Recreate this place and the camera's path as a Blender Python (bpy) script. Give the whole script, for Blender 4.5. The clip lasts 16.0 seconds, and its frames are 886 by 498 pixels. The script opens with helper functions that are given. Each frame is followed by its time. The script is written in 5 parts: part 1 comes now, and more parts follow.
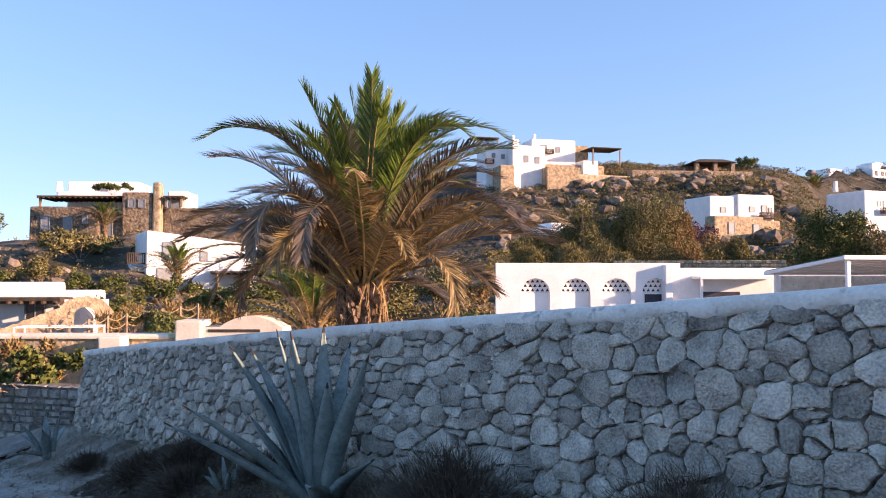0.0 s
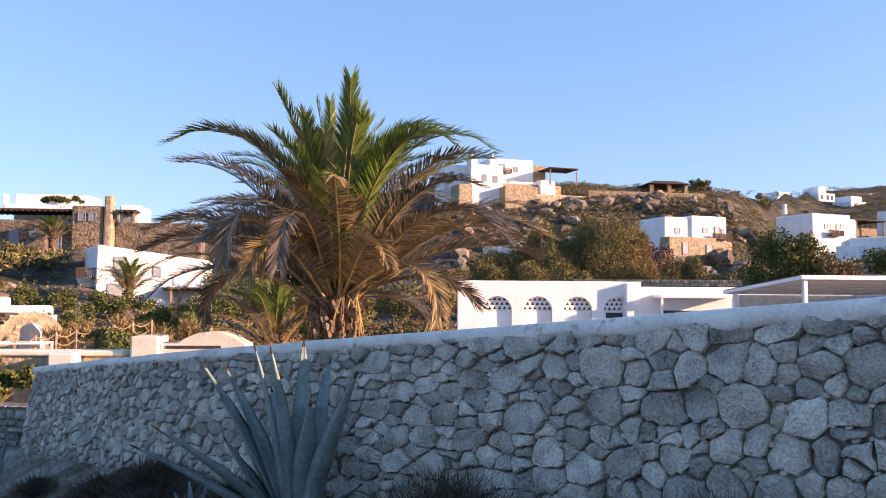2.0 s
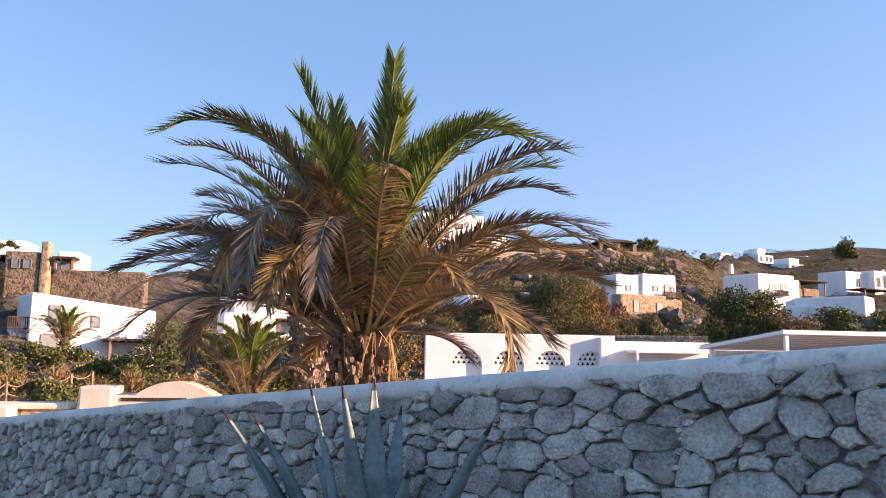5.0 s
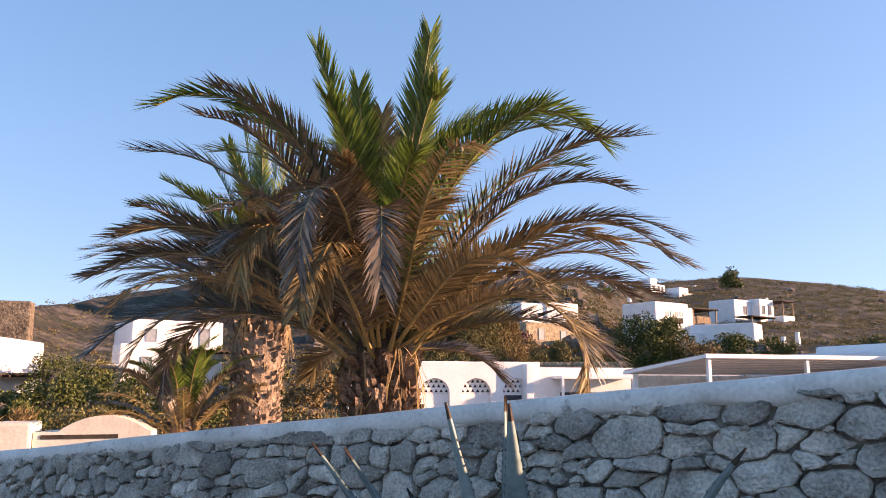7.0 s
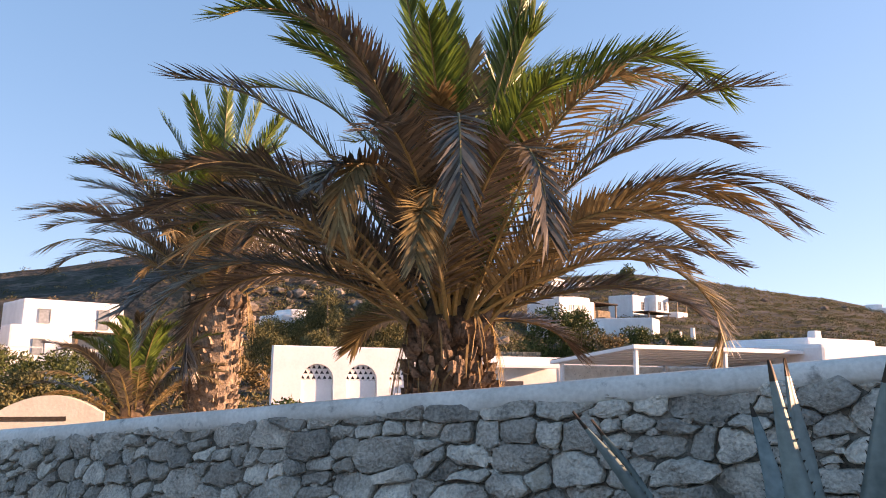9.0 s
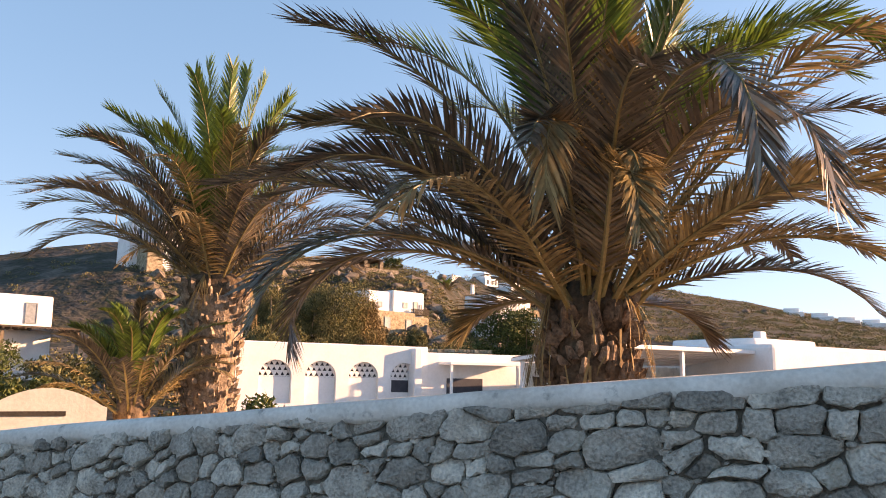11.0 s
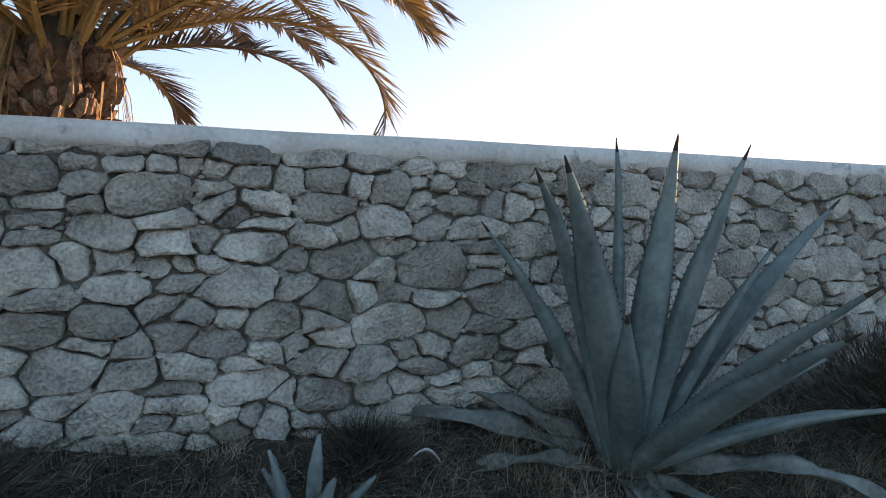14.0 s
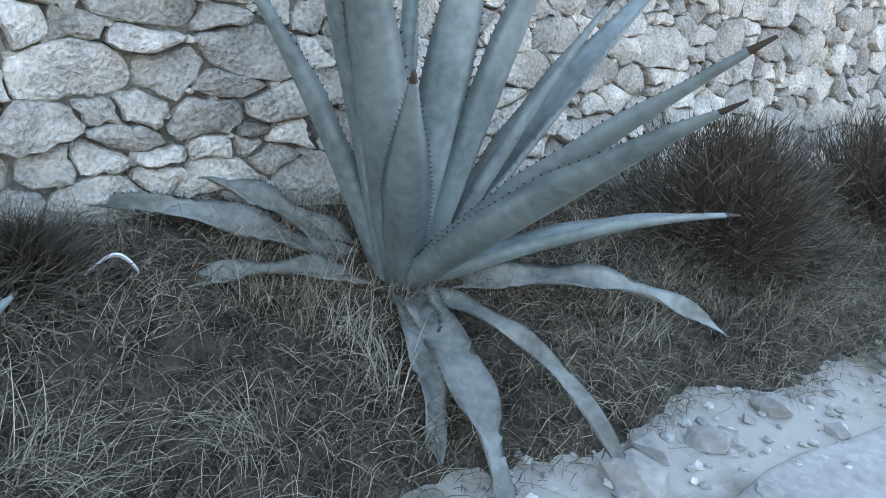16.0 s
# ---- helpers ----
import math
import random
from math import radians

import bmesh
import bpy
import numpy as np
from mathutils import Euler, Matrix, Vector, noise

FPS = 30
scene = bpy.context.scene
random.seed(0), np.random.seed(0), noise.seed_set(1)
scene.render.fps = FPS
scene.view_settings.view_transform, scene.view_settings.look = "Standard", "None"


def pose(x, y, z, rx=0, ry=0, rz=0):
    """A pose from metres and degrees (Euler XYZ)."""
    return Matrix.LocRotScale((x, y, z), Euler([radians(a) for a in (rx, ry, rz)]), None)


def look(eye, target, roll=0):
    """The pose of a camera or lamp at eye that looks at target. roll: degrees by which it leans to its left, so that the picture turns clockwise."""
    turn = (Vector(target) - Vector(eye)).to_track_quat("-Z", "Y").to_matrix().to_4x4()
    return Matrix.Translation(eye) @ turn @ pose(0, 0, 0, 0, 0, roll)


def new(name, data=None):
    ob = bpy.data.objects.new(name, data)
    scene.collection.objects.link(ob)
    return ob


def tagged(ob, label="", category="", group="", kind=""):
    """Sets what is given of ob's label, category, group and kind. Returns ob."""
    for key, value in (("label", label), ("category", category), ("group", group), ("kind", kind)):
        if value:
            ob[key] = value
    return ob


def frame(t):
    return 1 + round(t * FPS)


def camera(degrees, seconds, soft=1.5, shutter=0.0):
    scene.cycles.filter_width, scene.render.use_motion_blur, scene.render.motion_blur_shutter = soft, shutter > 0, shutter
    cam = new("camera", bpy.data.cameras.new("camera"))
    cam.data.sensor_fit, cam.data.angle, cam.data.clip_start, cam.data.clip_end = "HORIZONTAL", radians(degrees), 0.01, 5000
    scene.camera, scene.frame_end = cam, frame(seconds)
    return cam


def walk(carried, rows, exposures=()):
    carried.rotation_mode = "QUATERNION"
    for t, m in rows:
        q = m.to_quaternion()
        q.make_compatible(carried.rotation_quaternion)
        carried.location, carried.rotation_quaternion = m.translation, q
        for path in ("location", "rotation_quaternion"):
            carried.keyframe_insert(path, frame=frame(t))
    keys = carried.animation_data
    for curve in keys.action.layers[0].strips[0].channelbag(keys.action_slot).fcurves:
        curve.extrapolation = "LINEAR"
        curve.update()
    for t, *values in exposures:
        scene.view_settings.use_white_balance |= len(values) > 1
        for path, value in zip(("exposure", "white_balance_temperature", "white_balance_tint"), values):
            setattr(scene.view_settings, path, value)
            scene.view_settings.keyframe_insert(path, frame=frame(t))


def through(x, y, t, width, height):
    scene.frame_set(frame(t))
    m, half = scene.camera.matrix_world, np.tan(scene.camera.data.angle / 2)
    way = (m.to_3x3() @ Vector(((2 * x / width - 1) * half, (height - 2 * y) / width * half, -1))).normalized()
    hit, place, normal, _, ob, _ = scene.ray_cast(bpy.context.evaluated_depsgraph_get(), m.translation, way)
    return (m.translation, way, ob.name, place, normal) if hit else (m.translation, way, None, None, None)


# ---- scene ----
cam = camera(58.8, 16.0, soft=1.0)
METRES, EYE, TILT, LEAN, TURN = 11.0, 1.55, 2.0, 0.0, 0.0
ROWS = [
    (0.0, 0.0, 0.0, 0.0, -0.0, 0.0, -0.0),
    (0.5, -0.0046, 0.0038, -0.001, -0.48, -0.19, -0.35),
    (1.0, -0.0126, 0.0083, -0.0033, -1.39, 0.05, -0.66),
    (1.5, -0.0213, 0.0175, -0.0052, -2.41, 0.61, -0.72),
    (2.0, -0.0279, 0.0397, -0.0078, -3.19, 1.36, -0.48),
    (2.5, -0.037, 0.0681, -0.0109, -3.58, 2.19, -0.25),
    (3.0, -0.0543, 0.0981, -0.0167, -3.7, 2.78, -0.26),
    (3.5, -0.0706, 0.1301, -0.0237, -3.98, 3.35, -0.58),
    (4.0, -0.0847, 0.1683, -0.0274, -4.58, 3.99, -0.94),
    (6.5, -0.2029, 0.3255, -0.0485, -12.85, 7.53, -0.64),
    (7.0, -0.227, 0.3567, -0.0506, -14.54, 7.82, -0.49),
    (7.5, -0.2581, 0.3823, -0.0547, -16.13, 7.76, -0.34),
    (8.0, -0.288, 0.4107, -0.0578, -17.85, 7.57, -0.44),
    (8.5, -0.3108, 0.4454, -0.0603, -19.78, 7.38, -0.86),
    (9.0, -0.3373, 0.4759, -0.0682, -21.88, 7.24, -1.48),
    (9.5, -0.3644, 0.5053, -0.0744, -23.72, 7.1, -2.03),
    (10.0, -0.3884, 0.5374, -0.0785, -25.09, 7.11, -2.16),
    (12.5, -0.5069, 0.6573, -0.0921, -40.05, 7.36, -2.8),
    (13.0, -0.5011, 0.6717, -0.1015, -51.0, 5.95, -4.71),
    (13.5, -0.4943, 0.6701, -0.1102, -62.78, 2.5, -6.43),
    (14.0, -0.4849, 0.6615, -0.1191, -71.97, -1.94, -7.96),
    (14.5, -0.4715, 0.6542, -0.1243, -77.73, -6.75, -9.31),
    (15.0, -0.4482, 0.6517, -0.131, -81.79, -10.17, -10.3),
    (15.5, -0.4166, 0.6585, -0.1354, -84.31, -12.49, -11.27),
    (16.0, -0.3841, 0.6614, -0.1395, -85.89, -13.92, -12.49),
]
walk(cam, [(t, pose(0, 0, EYE, TILT, LEAN, TURN) @ pose(METRES * x, METRES * y, METRES * z, 90 + pitch, roll, yaw)) for t, x, y, z, yaw, pitch, roll in ROWS],
     [(0.0, 2.13, 8600, 44), (7.0, 2.08, 9300, 44), (10.0, 2.2, 10700, 42), (12.5, 2.25, 11900, 40), (14.0, 2.25, 11900, 40), (15.0, 2.95, 12600, 45), (16.0, 4.1, 13300, 48)])

# ---- light ----
SUN_AZ, SUN_EL = 105.0, 14.0
world = bpy.data.worlds.new("sky")
scene.world = world
world.use_nodes = True
wn, wl = world.node_tree.nodes, world.node_tree.links
sky = wn.new("ShaderNodeTexSky")
sky.sky_type, sky.sun_disc = "NISHITA", False
sky.sun_elevation, sky.sun_rotation = radians(SUN_EL), radians(SUN_AZ)
sky.altitude, sky.air_density, sky.dust_density, sky.ozone_density = 0, 0.85, 0.25, 2.15
wn["Background"].inputs["Strength"].default_value = 0.15
flatter = wn.new("ShaderNodeGamma")
flatter.inputs["Gamma"].default_value = 0.62
richer = wn.new("ShaderNodeHueSaturation")
richer.inputs["Saturation"].default_value = 1.63
way = wn.new("ShaderNodeTexCoord")
raised = wn.new("ShaderNodeVectorMath")
raised.operation = "ADD"
raised.inputs[1].default_value = (0.0, 0.0, 0.15)
level = wn.new("ShaderNodeVectorMath")
level.operation = "NORMALIZE"
wl.new(way.outputs["Generated"], raised.inputs[0])
wl.new(raised.outputs[0], level.inputs[0])
wl.new(level.outputs[0], sky.inputs["Vector"])
wl.new(sky.outputs[0], flatter.inputs["Color"])
wl.new(flatter.outputs[0], richer.inputs["Color"])
wl.new(richer.outputs[0], wn["Background"].inputs["Color"])
sun_way = Vector((math.sin(radians(SUN_AZ)) * math.cos(radians(SUN_EL)), math.cos(radians(SUN_AZ)) * math.cos(radians(SUN_EL)), math.sin(radians(SUN_EL))))
sun = new("sun", bpy.data.lights.new("sun", "SUN"))
sun.data.energy, sun.data.angle, sun.data.color = 2.65, radians(0.6), (1.0, 0.83, 0.63)
sun.matrix_world = look(sun_way * 100, (0, 0, 0))


# ---- materials ----
def material(name, dark, light, scale=4.0, rough=0.85, bump=0.3, grain=40.0, relief=0.02, vary=0.0, stain=None, stain_at=(0.62, 0.75), stain_scale=0.6, metal=0.0, by="", through=0.0, ramp_at=(0.55, 1.0), coarse=1.0, speck=0.55):
    """A worn surface: two scales of mottling between dark and light, stains with their own outline, and grain in the relief."""
    m = bpy.data.materials.new(name)
    m.use_nodes = True
    n, l = m.node_tree.nodes, m.node_tree.links
    b = n["Principled BSDF"]
    at = n.new("ShaderNodeTexCoord").outputs["Object"]
    where = at
    if by:
        info = n.new("ShaderNodeObjectInfo") if by == "object" else n.new("ShaderNodeNewGeometry")
        rnd = info.outputs["Random"] if by == "object" else info.outputs["Random Per Island"]
        shift = n.new("ShaderNodeVectorMath")
        shift.operation = "MULTIPLY_ADD"
        l.new(rnd, shift.inputs[0])
        shift.inputs[1].default_value = (37.0, 21.0, 53.0)
        l.new(at, shift.inputs[2])
        where = shift.outputs[0]
    big, fine = n.new("ShaderNodeTexNoise"), n.new("ShaderNodeTexNoise")
    for tex, sc, det in ((big, scale, 4.0), (fine, grain, 3.0)):
        tex.inputs["Scale"].default_value, tex.inputs["Detail"].default_value = sc, det
        l.new(where, tex.inputs["Vector"])
    part_big = n.new("ShaderNodeMath")
    part_big.operation = "MULTIPLY"
    l.new(big.outputs["Fac"], part_big.inputs[0])
    part_big.inputs[1].default_value = coarse
    add = n.new("ShaderNodeMath")
    add.operation = "MULTIPLY_ADD"
    l.new(fine.outputs["Fac"], add.inputs[0])
    add.inputs[1].default_value = speck
    l.new(part_big.outputs[0], add.inputs[2])
    ramp = n.new("ShaderNodeValToRGB")
    ramp.color_ramp.elements[0].position, ramp.color_ramp.elements[1].position = ramp_at
    ramp.color_ramp.elements[0].color, ramp.color_ramp.elements[1].color = (*dark, 1), (*light, 1)
    l.new(add.outputs[0], ramp.inputs[0])
    colour = ramp.outputs[0]
    if stain:
        st = n.new("ShaderNodeTexNoise")
        st.inputs["Scale"].default_value, st.inputs["Detail"].default_value, st.inputs["Roughness"].default_value = stain_scale, 8.0, 0.65
        l.new(at, st.inputs["Vector"])
        edge = n.new("ShaderNodeMapRange")
        edge.inputs[1].default_value, edge.inputs[2].default_value = stain_at
        l.new(st.outputs["Fac"], edge.inputs[0])
        mix = n.new("ShaderNodeMixRGB")
        l.new(edge.outputs[0], mix.inputs[0])
        l.new(colour, mix.inputs[1])
        mix.inputs[2].default_value = (*stain, 1)
        colour = mix.outputs[0]
    if vary and by:
        hue = n.new("ShaderNodeHueSaturation")
        rng = n.new("ShaderNodeMapRange")
        rng.inputs[3].default_value, rng.inputs[4].default_value = 1 - vary, 1 + vary
        l.new(rnd, rng.inputs[0])
        l.new(rng.outputs[0], hue.inputs["Value"])
        l.new(colour, hue.inputs["Color"])
        colour = hue.outputs[0]
    l.new(colour, b.inputs["Base Color"])
    b.inputs["Specular IOR Level"].default_value = 0.5 if rough < 0.55 else 0.22
    b.inputs["Roughness"].default_value, b.inputs["Metallic"].default_value = rough, metal
    if through:
        thin, both = n.new("ShaderNodeBsdfTranslucent"), n.new("ShaderNodeMixShader")
        l.new(colour, thin.inputs["Color"])
        both.inputs[0].default_value = through
        l.new(b.outputs[0], both.inputs[1])
        l.new(thin.outputs[0], both.inputs[2])
        l.new(both.outputs[0], n["Material Output"].inputs["Surface"])
    if bump:
        bp = n.new("ShaderNodeBump")
        bp.inputs["Strength"].default_value, bp.inputs["Distance"].default_value = bump, relief
        l.new(add.outputs[0], bp.inputs["Height"])
        l.new(bp.outputs[0], b.inputs["Normal"])
    return m


STONE = material("granite", (0.16, 0.148, 0.127), (0.82, 0.725, 0.605), 5, 0.88, 1.0, 55, 0.04, 0.34, (0.40, 0.32, 0.23), (0.58, 0.72), 2.5, ramp_at=(0.40, 0.93), coarse=0.7, speck=0.6, by="object")
STONE_FAR = material("granite_rest", (0.16, 0.148, 0.127), (0.82, 0.725, 0.605), 5, 0.88, 1.0, 55, 0.04, 0.34, (0.40, 0.32, 0.23), (0.58, 0.72), 2.5, ramp_at=(0.40, 0.93), coarse=0.7, speck=0.6, by="island")
JOINT = material("joint", (0.06, 0.054, 0.045), (0.28, 0.245, 0.20), 8, 0.95, 0.8, 60, 0.02)
CAP = material("whitewashed_cap", (0.60, 0.565, 0.50), (0.86, 0.82, 0.74), 2.5, 0.8, 0.4, 40, 0.02, 0, (0.27, 0.255, 0.225), (0.58, 0.70), 6.0)
WHITE = material("whitewash", (0.74, 0.73, 0.71), (0.86, 0.85, 0.83), 0.8, 0.75, 0.15, 8, 0.02, 0, (0.62, 0.59, 0.54), (0.66, 0.9), 0.5)
SAND_WASH = material("beige_plaster", (0.62, 0.57, 0.46), (0.83, 0.78, 0.66), 1.2, 0.85, 0.3, 20, 0.02, 0, (0.50, 0.44, 0.34), (0.60, 0.80), 1.5)
WHITE_TRIM = material("white_paint", (0.76, 0.76, 0.75), (0.84, 0.84, 0.83), 2, 0.5, 0.05)
RUBBLE = material("brown_rubble", (0.085, 0.066, 0.05), (0.36, 0.285, 0.205), 1.2, 0.95, 1.0, 4, 0.15, 0.25, by="object", coarse=0.6, speck=0.8, ramp_at=(0.5, 0.9))
RUBBLE_GREY = material("grey_rubble", (0.15, 0.138, 0.12), (0.44, 0.405, 0.35), 3, 0.95, 0.9, 12, 0.05, 0.3, by="island")
# tan stone brightened over RUBBLE: sunlight on the masonry is painted into the colour
SUNLIT_TAN_RUBBLE = material("sunlit_tan_rubble", (0.20, 0.15, 0.095), (0.52, 0.42, 0.29), 1.8, 0.95, 1.0, 7, 0.1, 0.2, by="object")
DRY_EARTH = material("dry_earth", (0.10, 0.075, 0.05), (0.34, 0.275, 0.21), 1.2, 0.95, 0.7, 14, 0.05, 0, (0.42, 0.375, 0.32), (0.43, 0.57), 0.9)
HILL_EARTH = material("hillside", (0.03, 0.027, 0.021), (0.15, 0.122, 0.096), 0.10, 0.95, 1.0, 0.7, 1.2, 0, (0.042, 0.043, 0.028), (0.45, 0.56), 0.16, ramp_at=(0.62, 0.94))
ROAD = material("dusty_road", (0.22, 0.20, 0.175), (0.44, 0.405, 0.36), 1.5, 0.9, 0.9, 22, 0.03, 0, (0.24, 0.22, 0.20), (0.55, 0.75), 1.2)
BOULDER = material("boulder", (0.065, 0.054, 0.044), (0.27, 0.22, 0.175), 0.8, 0.95, 0.8, 5, 0.1, 0.35, by="island")
PEBBLE = material("pale_pebble", (0.24, 0.215, 0.185), (0.56, 0.52, 0.46), 8, 0.9, 0.6, 40, 0.01, 0.3, by="island")
WOOD_DARK = material("dark_wood", (0.03, 0.024, 0.018), (0.10, 0.075, 0.055), 4, 0.8, 0.3)
WOOD = material("weathered_wood", (0.14, 0.10, 0.07), (0.34, 0.26, 0.18), 4, 0.85, 0.4)
# shutter paint, and the painted dark of the arcade's holes
BLUE_DARK = material("navy_paint_and_hole_dark", (0.012, 0.016, 0.03), (0.03, 0.035, 0.05), 4, 0.5, 0.1)
SHUTTER = material("pale_shutter", (0.15, 0.18, 0.20), (0.27, 0.30, 0.32), 4, 0.5, 0.1)
DARK_GLASS = material("window_glass", (0.02, 0.025, 0.03), (0.05, 0.055, 0.06), 2, 0.08, 0)
LEAF_GREEN = material("palm_green", (0.026, 0.058, 0.013), (0.19, 0.285, 0.055), 1.4, 0.36, 0.1, 12, 0.005, 0.3, by="island", through=0.32)
LEAF_BROWN = material("palm_drying", (0.03, 0.025, 0.02), (0.225, 0.175, 0.12), 1.4, 0.36, 0.1, 12, 0.005, 0.5, by="island", through=0.08)
LEAF_DRY = material("palm_dead", (0.14, 0.09, 0.04), (0.44, 0.31, 0.15), 2.0, 0.7, 0.1, 20, 0.005, 0.3, by="island", through=0.2)
# sunlit copy of the drying leaf: the sun's gold is put into its colour
LEAF_SUNLIT = material("palm_sunlit_gold", (0.055, 0.044, 0.023), (0.41, 0.30, 0.14), 1.4, 0.40, 0.1, 12, 0.005, 0.45, by="island", through=0.12)
RACHIS = material("palm_stalk", (0.16, 0.11, 0.04), (0.34, 0.25, 0.10), 3, 0.5, 0.2)
BARK = material("palm_bark", (0.04, 0.026, 0.016), (0.22, 0.15, 0.10), 5, 0.95, 0.9, 30, 0.03, 0.35, by="island")
BOOT = material("palm_leaf_base", (0.05, 0.035, 0.026), (0.36, 0.26, 0.19), 9, 0.95, 0.9, 45, 0.03, 0.4, by="object")
BARK_PALE = material("pale_palm_bark", (0.10, 0.07, 0.05), (0.40, 0.30, 0.22), 6, 0.95, 1.0, 30, 0.04, 0.3, by="island")
BOOT_PALE = material("pale_leaf_base", (0.10, 0.072, 0.052), (0.44, 0.33, 0.24), 9, 0.95, 0.9, 45, 0.03, 0.35, by="object")
AGAVE = material("agave_leaf", (0.078, 0.13, 0.122), (0.22, 0.31, 0.285), 3, 0.5, 0.2, 25, 0.01, 0.15, (0.28, 0.26, 0.19), (0.66, 0.8), 4.0, by="object")
AGAVE_OLD = material("agave_withered", (0.10, 0.115, 0.098), (0.29, 0.31, 0.27), 5, 0.7, 0.5, 30, 0.02, 0.15, by="object")
THORN = material("agave_thorn", (0.03, 0.02, 0.015), (0.08, 0.05, 0.03), 8, 0.6, 0.1)
STRAW = material("dry_straw", (0.085, 0.062, 0.042), (0.42, 0.32, 0.225), 6, 0.85, 0, vary=0.7, by="island")
PALE_STRAW = material("pale_straw", (0.19, 0.145, 0.10), (0.52, 0.42, 0.31), 6, 0.8, 0, vary=0.4, by="island")
THATCH = material("dead_thatch", (0.022, 0.016, 0.011), (0.13, 0.094, 0.067), 9, 0.95, 1.0, 70, 0.05)
TWIG = material("dead_twigs", (0.036, 0.026, 0.019), (0.165, 0.12, 0.088), 6, 0.9, 0, vary=0.4, by="island")
SCRUB = material("scrub_leaf", (0.055, 0.055, 0.02), (0.235, 0.205, 0.082), 0.7, 0.7, 0, vary=0.45, by="island")
SCRUB_DRY = material("dry_scrub", (0.10, 0.07, 0.03), (0.32, 0.22, 0.10), 0.7, 0.8, 0, vary=0.4, by="island")
BUSH = material("bush_leaf", (0.028, 0.042, 0.012), (0.135, 0.155, 0.042), 0.9, 0.6, 0, vary=0.4, by="island")
BOUGAIN = material("purple_leaf", (0.06, 0.02, 0.03), (0.20, 0.07, 0.08), 0.9, 0.7, 0, vary=0.4, by="island")
ROPE = material("hemp_rope", (0.22, 0.17, 0.10), (0.40, 0.32, 0.2), 8, 0.9, 0.3)


# ---- mesh helpers ----
def mesh_of(bm, mats, smooth=False):
    me = bpy.data.meshes.new("mesh")
    bm.to_mesh(me)
    bm.free()
    for m in mats if isinstance(mats, (list, tuple)) else [mats]:
        me.materials.append(m)
    if smooth:
        me.polygons.foreach_set("use_smooth", [True] * len(me.polygons))
    return me


def raw(verts, faces, mats, slots=None, smooth=False):
    me = bpy.data.meshes.new("mesh")
    me.from_pydata([tuple(v) for v in verts], [], faces)
    for m in mats if isinstance(mats, (list, tuple)) else [mats]:
        me.materials.append(m)
    if slots is not None:
        me.polygons.foreach_set("material_index", slots)
    if smooth:
        me.polygons.foreach_set("use_smooth", [True] * len(me.polygons))
    me.update()
    return me


def part(name, data, parent, label="", m=None):
    ob = new(name, data)
    ob.parent = parent
    if m is not None:
        ob.matrix_basis = m
    if label:
        ob["label"] = label
    return ob


def thing(name, m, label, category, group="", kind=""):
    ob = new(name)
    ob.empty_display_size = 0.2
    ob.matrix_basis = m
    return tagged(ob, label, category, group, kind)


def box_bm(bm, x0, y0, z0, x1, y1, z1, taper=0.0, bevel=0.0, slot=0):
    t = taper
    v = [bm.verts.new(p) for p in ((x0, y0, z0), (x1, y0, z0), (x1, y1, z0), (x0, y1, z0), (x0 + t, y0 + t, z1), (x1 - t, y0 + t, z1), (x1 - t, y1 - t, z1), (x0 + t, y1 - t, z1))]
    fs = [bm.faces.new([v[i] for i in q]) for q in ((3, 2, 1, 0), (4, 5, 6, 7), (0, 1, 5, 4), (1, 2, 6, 5), (2, 3, 7, 6), (3, 0, 4, 7))]
    for f in fs:
        f.material_index = slot
    if bevel:
        bmesh.ops.bevel(bm, geom=list({e for f in fs for e in f.edges}), offset=bevel, segments=2, affect="EDGES", profile=0.6)


def box(x0, y0, z0, x1, y1, z1, mat, taper=0.0, bevel=0.0):
    bm = bmesh.new()
    box_bm(bm, x0, y0, z0, x1, y1, z1, taper, bevel)
    return mesh_of(bm, mat)


def tube(points, radii, sides=6):
    """Verts and faces of a tapered tube along points."""
    verts, faces = [], []
    for i, p in enumerate(points):
        p = Vector(p)
        a, b = Vector(points[max(i - 1, 0)]), Vector(points[min(i + 1, len(points) - 1)])
        d = (b - a).normalized()
        side = d.orthogonal().normalized() if abs(d.z) > 0.95 else d.cross(Vector((0, 0, 1))).normalized()
        up = side.cross(d)
        for k in range(sides):
            c = 2 * math.pi * k / sides
            verts.append(p + radii[i] * (math.cos(c) * side + math.sin(c) * up))
    for i in range(len(points) - 1):
        for k in range(sides):
            j = (k + 1) % sides
            faces.append((i * sides + k, i * sides + j, (i + 1) * sides + j, (i + 1) * sides + k))
    faces.append(tuple(range(sides - 1, -1, -1)))
    faces.append(tuple((len(points) - 1) * sides + k for k in range(sides)))
    return verts, faces


# ---- the lie of the land ----
WALL_N = Vector((-0.7554, -0.6553, 0.0))
WALL_U = Vector((-0.6553, 0.7554, 0.0))
WALL_0 = Vector((-0.767, 8.043, 0.0))
BATTER = 0.124
S_LEFT, S_RIGHT = 9.05, -12.0


def wall_top(s):
    return 1.07 - 0.09 * s - 0.0011 * max(s, 0) ** 2


def wall_foot(s):
    return -0.45 - 0.088 * s


def on_wall(s, z, out=0.0):
    """The place on the wall's face: s metres along it, at height z, out metres in front."""
    return WALL_0 + WALL_U * s + WALL_N * (out + (0.48 - z) * BATTER) + Vector((0, 0, z))


def along(x, y):
    p = Vector((x, y, 0)) - WALL_0
    return p.dot(WALL_U), p.dot(WALL_N)


